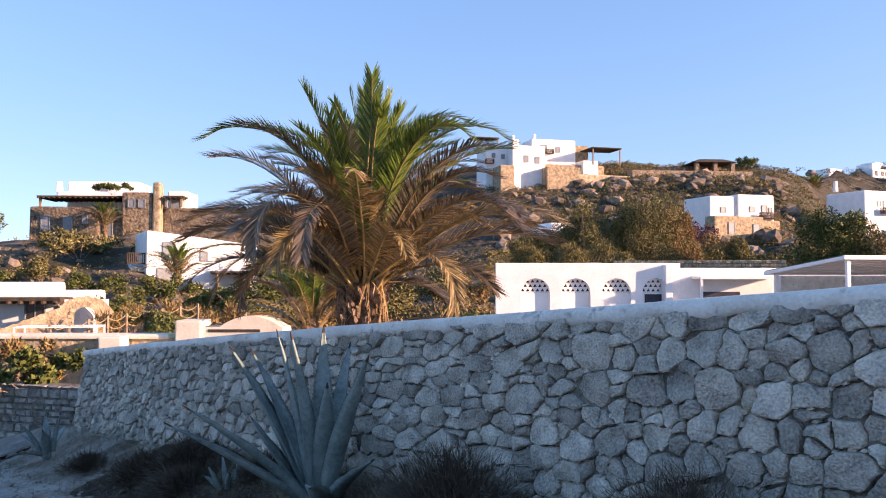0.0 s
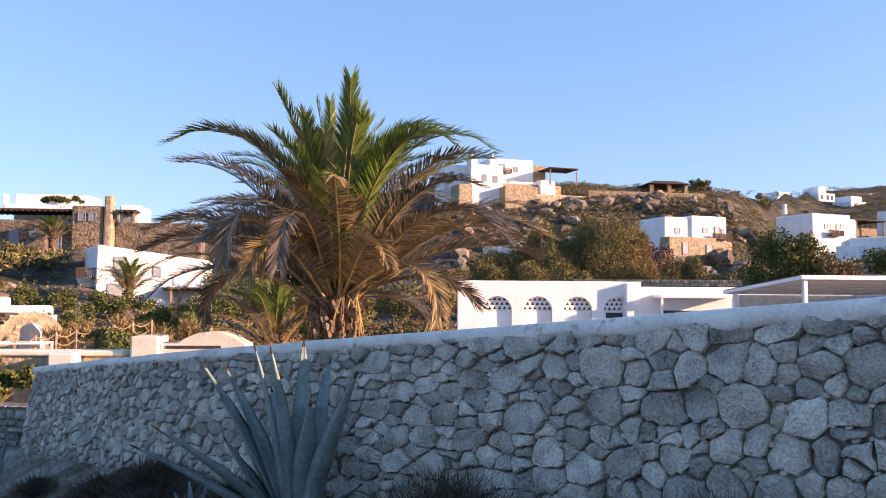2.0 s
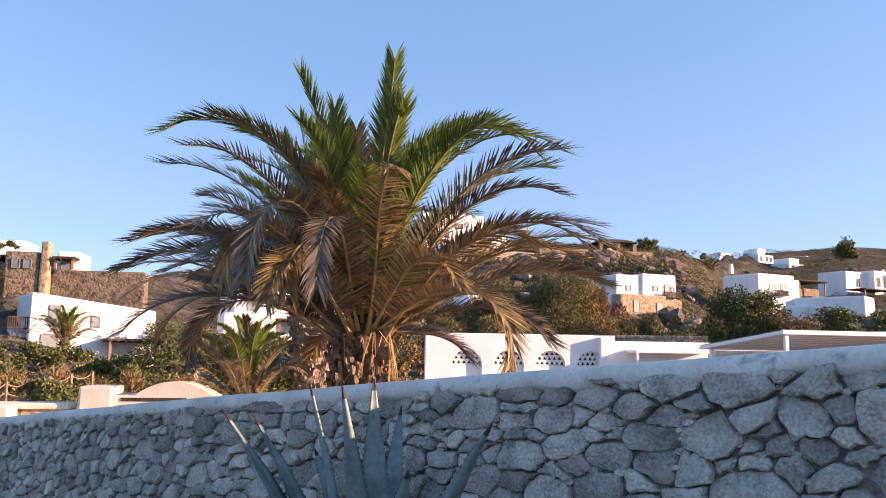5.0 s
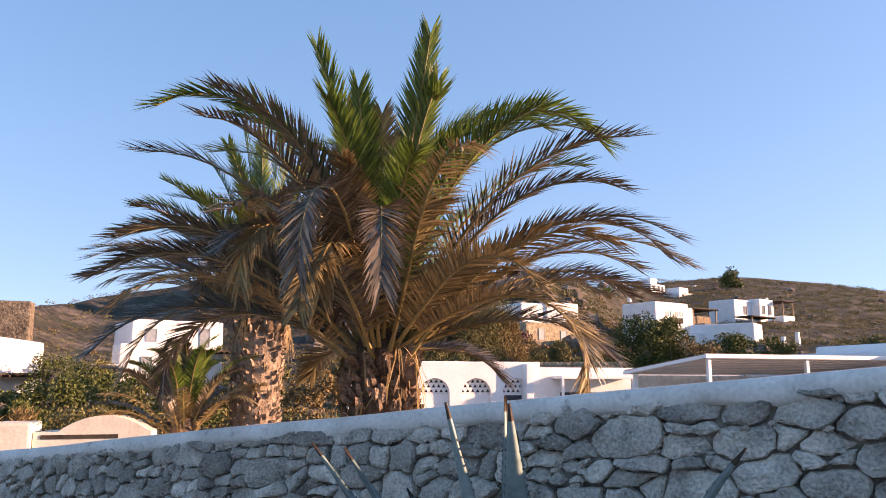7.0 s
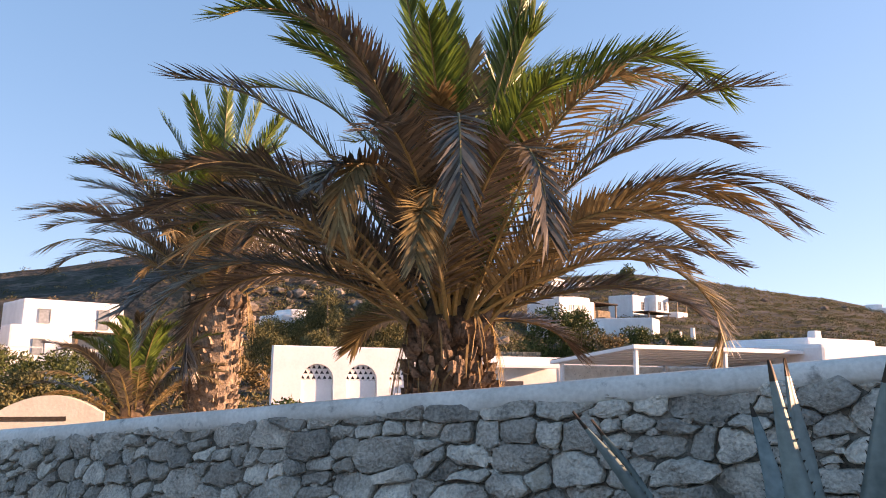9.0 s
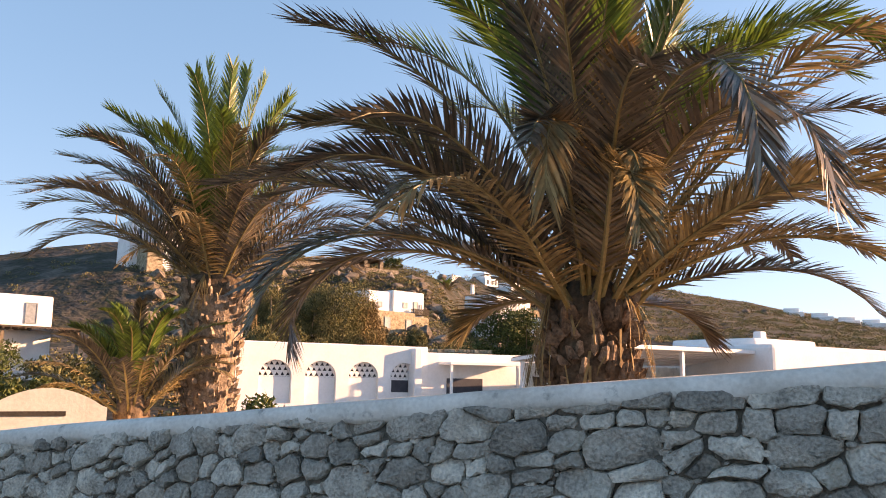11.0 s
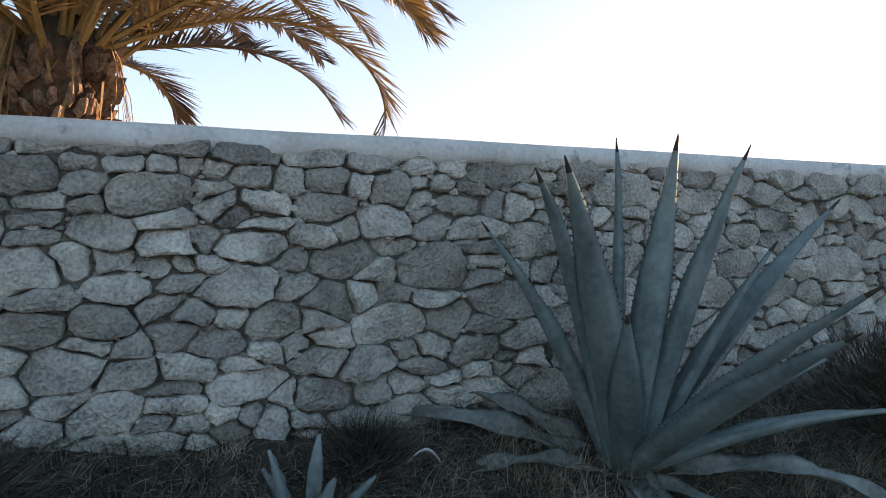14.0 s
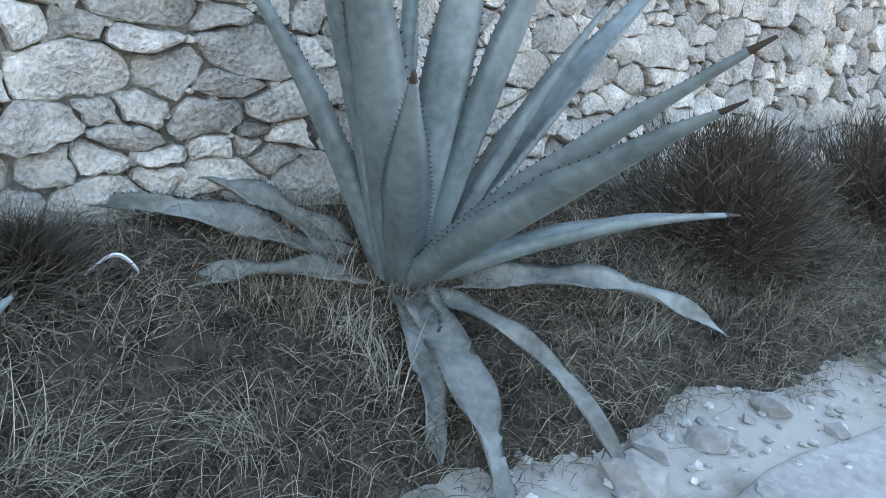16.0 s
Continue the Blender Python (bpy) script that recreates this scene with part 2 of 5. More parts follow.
def ease(a, b, v):
    t = min(max((v - a) / (b - a), 0.0), 1.0)
    return t * t * (3 - 2 * t)


CREST = ((-180, 0.2), (-70, 0.6), (-45, 1.6), (-29, 2.3), (-23, 2.7), (-18, 3.9), (-6, 6.4), (3, 7.9), (13, 7.9), (20, 7.6), (25, 6.9), (34, 7.2), (39, 6.6), (44, 5.7), (50, 4.5), (56, 3.3), (61, 2.4), (72, 1.4), (85, 0.6), (100, 0.3), (180, 0.2))


def crest_at(az):
    return float(np.interp(az, [c[0] for c in CREST], [c[1] for c in CREST]))


def ground_z(x, y, rough=True):
    s, d = along(x, y)
    r, az = math.hypot(x, y), math.degrees(math.atan2(x, y))
    road = -0.93 - 0.088 * max(min(s, 14), -22) + 0.22 * ease(2.6, 4.6, d)
    bank = wall_foot(max(min(s, 14), -22)) - 0.02
    front = bank + (road - bank) * ease(-0.1, 1.6, d)
    behind = -0.45 - 0.02 * max(min(s, 14), -22)
    inside = ease(-0.05, -0.35, d) * (1 - ease(S_LEFT - 0.3, S_LEFT + 0.05, s))
    end = 1 - ease(S_LEFT + 5, S_LEFT + 14, s)
    near = front * (1 - inside) + behind * inside
    near = near * end + (1 - end) * -1.7
    rc = 210 + 240 * ease(23, 32, az) - 112 * ease(-8, -22, az)
    p = 2.2 - 0.9 * ease(23, 32, az)
    zc = 1.55 + rc * math.tan(radians(crest_at(az)))
    t = max((r - 48) / (rc - 48), 0.0)
    steep = ease(-6, 2, az) * (1 - ease(22, 25, az))
    rise = (1 - steep) * min(t, 1.0) ** p + steep * float(np.interp(t, (0, 0.3, 0.58, 0.77, 1), (0, 0.07, 0.22, 0.70, 1)))
    far = near + (zc - near) * rise if t > 0 else near
    if t > 1:
        far = zc - 0.03 * (r - rc) * (1 if r < 1200 else 0.0) if r < 1200 else zc - 0.03 * (1200 - rc)
    if rough:
        if r > 55:
            k = ease(55, 90, r)
            far += k * (1.3 * noise.noise(Vector((x * 0.05, y * 0.05, 3))) + 0.5 * noise.noise(Vector((x * 0.17, y * 0.17, 7))))
        elif 0.15 < d < 1.7 and abs(s) < 20:
            far += ease(1.7, 1.2, d) * 0.05 * noise.noise(Vector((x * 1.7, y * 1.7, 1))) + ease(1.7, 1.2, d) * 0.025 * noise.noise(Vector((x * 6, y * 6, 2)))
    return far


def build_ground():
    """One sheet in rings about the walk: fine at the verge, coarse at the hills."""
    cx, cy = -1.5, 7.5
    rad = [0.0]
    step = 0.11
    while rad[-1] < 2400:
        rad.append(rad[-1] + step)
        step = min(step * 1.035, 200) if rad[-1] > 3 else step
    n = 300
    verts, faces = [(cx, cy, ground_z(cx, cy))], []
    for r in rad[1:]:
        for k in range(n):
            a = 2 * math.pi * k / n
            x, y = cx + r * math.sin(a), cy + r * math.cos(a)
            verts.append((x, y, ground_z(x, y)))
    for k in range(n):
        faces.append((0, 1 + (k + 1) % n, 1 + k))
    for i in range(len(rad) - 2):
        for k in range(n):
            a, b = 1 + i * n + k, 1 + i * n + (k + 1) % n
            faces.append((a, b, b + n, a + n))
    slots = [0 if (math.hypot(verts[f[0]][0], verts[f[0]][1]) < 46) else 1 for f in faces]
    me = raw(verts, faces, [DRY_EARTH, HILL_EARTH], slots, True)
    me.flip_normals()
    tagged(new("ground", me), "dry stony earth rising to a scrubby brown hillside", "ground", kind="structure")


build_ground()


# ---- stone wall ----
def build_wall_core():
    verts, faces = [], []
    n = 60
    for i in range(n + 1):
        s = S_RIGHT + (S_LEFT - S_RIGHT) * i / n
        for z, o in ((wall_foot(s) - 0.5, -0.028), (wall_top(s) - 0.06, -0.028), (wall_top(s) - 0.06, -0.5), (wall_foot(s) - 0.5, -0.62)):
            verts.append(on_wall(s, z, o))
    for i in range(n):
        for k in range(4):
            j = (k + 1) % 4
            faces.append((4 * i + k, 4 * i + j, 4 * i + 4 + j, 4 * i + 4 + k))
    faces += [(0, 1, 2, 3), (4 * n + 3, 4 * n + 2, 4 * n + 1, 4 * n)]
    ob = tagged(new("wall_stone", raw(verts, faces, JOINT)), "grey dry-stone boundary wall with a whitewashed cap", "wall", kind="structure")
    verts, faces = [], []
    n = 300
    for i in range(n + 1):
        s = S_RIGHT - 0.05 + (S_LEFT - S_RIGHT + 0.1) * i / n
        low = 0.035 * noise.noise(Vector((s * 3.1, 0, 5))) + 0.02 * noise.noise(Vector((s * 11, 0, 9)))
        w = 0.012 * noise.noise(Vector((s * 0.9, 4, 0)))
        top = wall_top(s) + w
        for z, o in ((top - 0.13 + low, -0.005), (top - 0.10 + low, 0.028), (top - 0.035, 0.03), (top - 0.008, 0.012), (top, -0.03), (top + 0.006, -0.42), (top - 0.03, -0.47), (top - 0.15, -0.47)):
            verts.append(on_wall(s, z, o + 0.006 * noise.noise(Vector((s * 5, z * 9, 2)))))
    for i in range(n):
        for k in range(8):
            j = (k + 1) % 8
            faces.append((8 * i + k, 8 * i + j, 8 * i + 8 + j, 8 * i + 8 + k))
    faces += [tuple(range(8)), tuple(8 * n + k for k in range(7, -1, -1))]
    part("cap", raw(verts, faces, CAP, smooth=True), ob, "whitewashed plaster cap, stained grey")
    return ob


wall_stone = build_wall_core()

# ---- white arcade, its annex and the pergola ----
def arcade():
    root = thing("arcade_wall", pose(2.94, 43.62, -0.6, 0, 0, 1.5), "long whitewashed garden wall with four arched niches", "wall", kind="structure")
    length, top, thick = 10.3, 2.85, 0.5
    xs = [2.2, 4.46, 6.72, 8.98]
    half, spring = 0.80, 1.24
    verts, faces = [], []

    def quad(a, b, c, d):
        i = len(verts)
        verts.extend((a, b, c, d))
        faces.append((i, i + 1, i + 2, i + 3))
    edges = [0.0]
    for x in xs:
        quad((edges[-1], 0, -0.5), (x - half, 0, -0.5), (x - half, 0, top), (edges[-1], 0, top))
        n = 20
        for k in range(n):
            a0, a1 = math.pi * (1 - k / n), math.pi * (1 - (k + 1) / n)
            x0, x1 = x + half * math.cos(a0), x + half * math.cos(a1)
            z0, z1 = spring + half * math.sin(a0), spring + half * math.sin(a1)
            quad((x0, 0, z0), (x1, 0, z1), (x1, 0, top), (x0, 0, top))
            quad((x0, 0.22, z0), (x1, 0.22, z1), (x1, 0, z1), (x0, 0, z0))
        quad((x - half, 0, 0), (x - half, 0.22, 0), (x - half, 0.22, spring), (x - half, 0, spring))
        quad((x + half, 0.22, 0), (x + half, 0, 0), (x + half, 0, spring), (x + half, 0.22, spring))
        quad((x - half, 0, -0.5), (x + half, 0, -0.5), (x + half, 0, 0), (x - half, 0, 0))
        edges.append(x + half)
    quad((edges[-1], 0, -0.5), (length, 0, -0.5), (length, 0, top), (edges[-1], 0, top))
    for k in range(24):
        x0, x1 = length * k / 24, length * (k + 1) / 24
        w0, w1 = 0.02 * noise.noise(Vector((x0, 0, 1))), 0.02 * noise.noise(Vector((x1, 0, 1)))
        quad((x0, 0, top), (x1, 0, top), (x1, 0.06, top + 0.05 + w1), (x0, 0.06, top + 0.05 + w0))
        quad((x0, 0.06, top + 0.05 + w0), (x1, 0.06, top + 0.05 + w1), (x1, thick, top + 0.05), (x0, thick, top + 0.05))
    quad((0, thick, -0.5), (0, 0, -0.5), (0, 0, top), (0, thick, top + 0.05))
    quad((length, 0, -0.5), (length, thick, -0.5), (length, thick, top + 0.05), (length, 0, top))
    quad((length, thick, -0.5), (0, thick, -0.5), (0, thick, top + 0.05), (length, thick, top + 0.05))
    part("wall_face", raw(verts, faces, WHITE), root)
    for x in xs:
        panel = part("niche_panel", box(x - 0.8, 0.24, -0.3, x + 0.8, 0.34, spring + 0.02, WHITE, 0, 0.008), root)
        v, f = [], []
        cols, rows, cw, ch = 6, 3, 0.275, 0.25
        for r in range(rows):
            for c in range(-1, cols):
                ox = x - 0.82 + (c + 0.5 * (r % 2)) * cw
                oz = spring + 0.03 + r * ch
                b = len(v)
                for y in (0.24, 0.30):
                    v.extend(((ox, y, oz), (ox + cw, y, oz), (ox + cw, y, oz + ch), (ox, y, oz + ch), (ox + 0.03, y, oz + 0.04), (ox + cw - 0.03, y, oz + 0.045), (ox + cw / 2, y, oz + ch - 0.025)))
                f.extend(((b, b + 1, b + 5, b + 4), (b + 1, b + 2, b + 6, b + 5), (b + 2, b + 3, b + 6), (b + 3, b, b + 4, b + 6),
                          (b + 4, b + 5, b + 12, b + 11), (b + 5, b + 6, b + 13, b + 12), (b + 6, b + 4, b + 11, b + 13)))
        part("lattice", raw(v, f, WHITE), root, "white screen pierced by small triangles")
        # near-black board: the shade behind the pierced triangles is put into its colour
        part("niche_back", box(x - 0.85, 0.42, spring - 0.1, x + 0.85, 0.47, spring + 0.9, BLUE_DARK), root)
    # no hole is cut: a thin dark sheet stands in for an opening's shade
    part("opening_dark_sheet", box(8.35, 0.232, 0.55, 9.6, 0.238, 1.16, BLUE_DARK), root)


arcade()

annex = thing("annex", pose(13.0, 43.45, -0.6, 0, 0, 1.5), "low whitewashed annex with a flat canopy on posts", "building", kind="structure")
part("wall", box(-0.3, 0.45, -0.5, 22.0, 0.95, 2.62, WHITE, 0, 0.04), annex)
part("pier", box(-0.75, -0.05, -0.5, -0.3, 0.95, 2.8, WHITE, 0.02, 0.05), annex)
part("canopy", box(0.9, -0.9, 2.0, 5.2, 0.45, 2.16, WHITE_TRIM, 0, 0.015), annex)
for px in (1.0, 5.05):
    part("post", box(px - 0.06, -0.86, -0.5, px + 0.06, -0.74, 2.0, WHITE_TRIM, 0, 0.008), annex)
part("shutter", box(1.4, 0.40, 0.4, 3.6, 0.448, 1.3, BLUE_DARK, 0, 0.01), annex)


def pergola():
    root = thing("pergola", pose(18.9, 37.5, -0.6, 0, 0, 5.0), "white flat-roofed pergola with slatted underside on thin posts", "pergola")

    def slant(me, left=True):
        for v in me.vertices:
            v.co.z -= 0.15 * (v.co.y + 0.3)
            if left and v.co.x < 1.0:
                v.co.x -= 0.30 * (v.co.y + 0.3)
        return me
    part("fascia", box(0.0, -0.42, 2.95, 18.0, -0.3, 3.15, WHITE_TRIM, 0, 0.01), root)
    part("fascia", slant(box(0.0, 4.4, 2.95, 18.0, 4.5, 3.12, WHITE_TRIM)), root)
    part("fascia", slant(box(0.0, -0.297, 2.95, 0.12, 4.397, 3.12, WHITE_TRIM)), root)
    part("roof_sheet", slant(box(0.0, -0.297, 3.125, 18.0, 4.4, 3.16, WOOD)), root)
    for k in range(9):
        y = 0.1 + k * 0.5
        part("rafter", slant(box(0.13, y - 0.07, 2.97, 17.9, y + 0.07, 3.12, WHITE_TRIM)), root)
    post = box(-0.09, -0.09, 0, 0.09, 0.09, 2.94, WHITE_TRIM, 0, 0.012)
    for x in (0.3, 6.2, 12.4):
        part("post", post, root, m=pose(x, -0.2, 0.0))
    for x in (-0.9, 6.2, 12.4):
        part("post", post, root, m=pose(x, 4.2, -0.68))
    part("back_wall", box(-0.4, 4.65, -0.5, 18.0, 4.9, 2.2, CAP, 0, 0.02), root, "grey plastered back wall")


pergola()


# ---- houses ----
def window(root, x, y, z, w, h, shut=False):
    fr = bmesh.new()
    for a in ((x - w / 2 - 0.08, z - 0.08, x + w / 2 + 0.08, z), (x - w / 2 - 0.08, z + h, x + w / 2 + 0.08, z + h + 0.08), (x - w / 2 - 0.08, z, x - w / 2, z + h), (x + w / 2, z, x + w / 2 + 0.08, z + h)):
        box_bm(fr, a[0], y - 0.07, a[1], a[2], y + 0.04, a[3])
    win = part("window", mesh_of(fr, SHUTTER), root)
    part("pane", box(x - w / 2, y - 0.02, z, x + w / 2, y + 0.05, z + h, SHUTTER if shut else DARK_GLASS), win)
    if not shut:
        part("mullion", box(x - 0.04, y - 0.05, z, x + 0.04, y - 0.02, z + h, SHUTTER), win)


def balcony(root, x0, x1, y, z, out=1.2):
    part("balcony_slab", box(x0, y - out, z - 0.12, x1, y, z, WOOD_DARK, 0, 0.02), root)
    bm = bmesh.new()
    box_bm(bm, x0, y - out, z + 0.9, x1, y - out + 0.07, z + 0.98)
    n = max(int((x1 - x0) / 0.17), 3)
    for k in range(n + 1):
        x = x0 + (x1 - x0 - 0.06) * k / n
        box_bm(bm, x, y - out, z, x + 0.09, y - out + 0.06, z + 0.9)
    for x in (x0, x1 - 0.07):
        box_bm(bm, x, y - out, z + 0.9, x + 0.07, y, z + 0.98)
        for k in range(5):
            box_bm(bm, x, y - out + 0.22 * k, z, x + 0.06, y - out + 0.22 * k + 0.06, z + 0.9)
    part("railing", mesh_of(bm, WOOD_DARK), root, "dark wooden balcony railing")


def canopy(root, x0, x1, y0, y1, z, floor_z, mat=None):
    bm = bmesh.new()
    box_bm(bm, x0 - 0.2, y0 - 0.2, z, x1 + 0.2, y1 + 0.2, z + 0.18)
    n = int((x1 - x0) / 0.6)
    for k in range(n + 1):
        x = x0 + (x1 - x0) * k / n
        box_bm(bm, x - 0.06, y0 - 0.5, z - 0.16, x + 0.06, y1, z)
    part("canopy", mesh_of(bm, WOOD_DARK), root, "dark wooden slatted canopy")
    for x in (x0 + 0.1, x1 - 0.1):
        part("canopy_post", box(x - 0.12, y0, floor_z, x + 0.12, y0 + 0.24, z, mat or WOOD), root)


def house(x, y, z, rz, blocks, windows=(), label="whitewashed cubic house with small shuttered windows", balconies=(), canopies=(), chimneys=()):
    """blocks: x0, y0, z0, x1, y1, z1, white or rubble. windows: x, y, z, w, h, shut."""
    root = thing("house", pose(x, y, z, 0, 0, rz), label, "house", "houses on the hill")
    for x0, y0, z0, x1, y1, z1, mat, *drop in blocks:
        me = box(x0, y0, z0 - (5.0 if z0 == 0 else 0), x1, y1, z1, mat, 0.12, 0.22)
        for v in me.vertices if drop else ():
            if v.co.z > z1 - 1.0:
                v.co.z -= drop[0] * (v.co.x - x0) / (x1 - x0)
        part("wall", me, root)
    for w in windows:
        window(root, *w)
    for b in balconies:
        balcony(root, *b)
    for c in canopies:
        canopy(root, *c)
    for cx, cy, cz, ch in chimneys:
        part("chimney", box(cx - 0.35, cy - 0.35, cz - 0.5, cx + 0.35, cy + 0.35, cz + ch, WHITE, 0.06, 0.08), root)
    return root


# HOUSES
house(47.4, 137.0, 6.4, 18, [(0.6, 2.0, 0, 6.6, 10.0, 9.5, WHITE), (6.2, 1.5, 0, 14.2, 9.0, 9.9, WHITE), (0, 0, 0, 10.6, 3.0, 5.8, SUNLIT_TAN_RUBBLE), (10.4, 0.4, 0, 14.6, 2.0, 5.2, SUNLIT_TAN_RUBBLE)],
      [(3.6, 0.02, 2.7, 1.2, 1.9, True), (8.9, 0.02, 2.4, 1.3, 2.0, True), (3.4, 2.02, 6.6, 0.9, 0.9, True), (11.9, 1.52, 6.0, 1.0, 2.0, True), (9.2, 1.52, 6.8, 0.9, 0.9, True), (13.2, 1.52, 6.6, 0.5, 1.0, True)],
      "white cubic house over a brown rubble lower storey", [(10.6, 14.4, 1.6, 5.7, 1.2)])
house(78.8, 146.5, 10.4, 20, [(0, 0, 0, 10.4, 9.2, 7.3, WHITE), (11.0, 0.5, 0, 12.5, 8.0, 6.6, WHITE)],
      [(5.4, 0.05, 3.4, 1.3, 2.0, True), (3.6, 0.05, 4.4, 0.7, 0.9, True), (8.0, 0.05, 4.6, 0.7, 0.9, True), (6.6, 0.05, 3.4, 0.4, 2.0, True)],
      "white cubic house with a small balcony and chimney", [(3.8, 7.2, 0.0, 3.1, 1.0)], [(13.0, 21.0, 1.0, 7.0, 6.6, 1.0)], [(1.0, 7.6, 8.3, 1.5)])
house(90.6, 147.6, 9.6, 20, [(0, 0, 0, 11.0, 3.0, 4.0, RUBBLE), (1.0, 6.5, 0, 11.0, 8.0, 6.2, RUBBLE)], [], "brown rubble terrace below a dark canopy")
house(85.8, 124.9, 4.6, 42, [(0, 0, 0, 7.0, 11.5, 7.3, WHITE), (7.0, 2.0, 0, 10.0, 9.0, 6.6, WHITE), (-2.5, 9.0, 0, 1.0, 13.0, 5.8, WHITE)],
      [(3.5, 0.04, 3.6, 0.5, 0.9, True), (8.6, 2.04, 3.4, 0.9, 1.2, True)], "low white house with rounded parapets beside tall cacti")
house(116.0, 163.8, 12.6, 24, [(0, 0, 0, 6.5, 8.0, 8.4, WHITE), (-7.5, 2.0, 0, 0.4, 9.0, 8.0, WHITE), (6.0, -2.5, 0, 11.5, 5.0, 4.6, WHITE)],
      [(1.6, 0.04, 4.8, 1.2, 2.0, False), (4.4, 0.04, 4.8, 1.2, 2.0, False), (-3.0, 2.04, 4.6, 1.2, 1.9, False), (9.0, -2.46, 1.4, 0.9, 1.1, True)],
      "white terraced house with dark doors and wooden canopies", (), [(6.4, 11.2, -2.2, 4.0, 8.0, 4.6), (-9.0, 0.5, -3.0, 1.0, 3.6, 0.0)], [(10.4, 4.0, 4.6, 5.0)])
house(84.3, 113.8, 4.0, 24, [(0, 0, 0, 4.4, 4.0, 3.2, WHITE), (4.4, 0.6, 0, 8.5, 5.0, 2.6, WHITE)], [], "small white outbuilding with two stubby chimneys", (), (), [(0.6, 1.6, 3.2, 1.6), (3.8, 0.8, 3.2, 2.4)])
house(30.8, 36.9, -0.6, 6, [(0, 0, 0, 26.0, 12.0, 3.5, WHITE), (5.5, 5.0, 0, 12.5, 12.0, 4.2, WHITE)], [], "long low whitewashed building with a flat roof", (), (), [(7.4, 6.0, 4.2, 0.5)])
house(15.5, 172.0, 22.2, 15, [(-5.5, 3.0, 0, 0.4, 10.0, 8.4, WHITE), (0, 0, 0, 7.6, 9.0, 8.3, WHITE), (-0.4, -0.3, 0, 1.4, 3.0, 9.6, WHITE), (7.4, 8.0, 0, 18.6, 15.0, 11.4, WHITE), (18.4, 9.0, 0, 22.4, 14.0, 10.4, SUNLIT_TAN_RUBBLE), (6.6, -3.0, 0, 14.8, 6.0, 3.4, SUNLIT_TAN_RUBBLE), (8.8, 4.0, 0, 24.0, 10.0, 5.0, SUNLIT_TAN_RUBBLE), (-4.0, -2.6, 0, -0.6, 3.0, 3.4, SUNLIT_TAN_RUBBLE), (14.5, -1.0, 0, 32.0, 4.0, 2.2, SUNLIT_TAN_RUBBLE), (18.0, 3.0, 0, 22.0, 8.0, 6.0, WHITE)],
      [(3.0, 0.04, 4.6, 0.9, 1.4, True), (5.6, 0.04, 4.4, 0.9, 1.4, True), (-3.6, 3.04, 5.8, 0.7, 0.9, True), (-1.4, 3.04, 5.6, 0.7, 0.9, True), (-1.4, 3.04, 3.2, 0.6, 0.9, True), (10.4, 8.04, 8.2, 1.5, 1.8, True), (14.0, 8.04, 8.4, 0.9, 1.2, True), (26.0, -0.96, 0.4, 1.4, 1.4, False)],
      "hilltop white mansion with towers and brown rubble terraces", [(9.2, 12.6, 8.0, 8.0, 1.0), (-5.6, -3.8, 3.0, 4.4, 1.0)], [(20.5, 27.5, 3.0, 9.0, 9.0, 5.0), (-6.5, -0.5, 9.0, 13.0, 11.2, 8.0)], [(0.4, 1.2, 9.6, 1.0), (8.4, 8.8, 11.4, 1.2)])
house(10.6, 84.0, 2.6, 20, [(0, 0, 0, 4.6, 5.0, 4.2, WHITE), (1.2, 0.4, 0, 3.6, 4.0, 4.8, WHITE)], [(2.6, 0.04, 1.4, 1.2, 1.5, False)], "small rounded white chapel-like house")
house(-29.0, 76.6, 0.0, 29, [(0, 0, 0, 11.2, 8.0, 6.1, WHITE, 1.3), (-1.3, 2.0, 0, 0.6, 8.0, 2.8, WHITE, -0.4)],
      [(2.1, 0.04, 3.2, 0.8, 1.7, True), (5.6, 0.04, 3.2, 0.6, 0.8, True), (1.8, 0.04, 0.5, 1.3, 1.8, True)],
      "white house with a dark wooden corner balcony and pergola", (), [(6.4, 11.0, -2.2, 0.0, 1.9, 0.0)])
house(-30.7, 77.0, 0.2, 29, [(0, 0.0, 0, 1.5, 3.0, 2.4, WHITE)], [(0.7, 0.04, 0.7, 0.6, 0.8, True)], "white stair block below a wooden balcony", [(-0.3, 1.5, 0.6, 2.7, 1.2)])
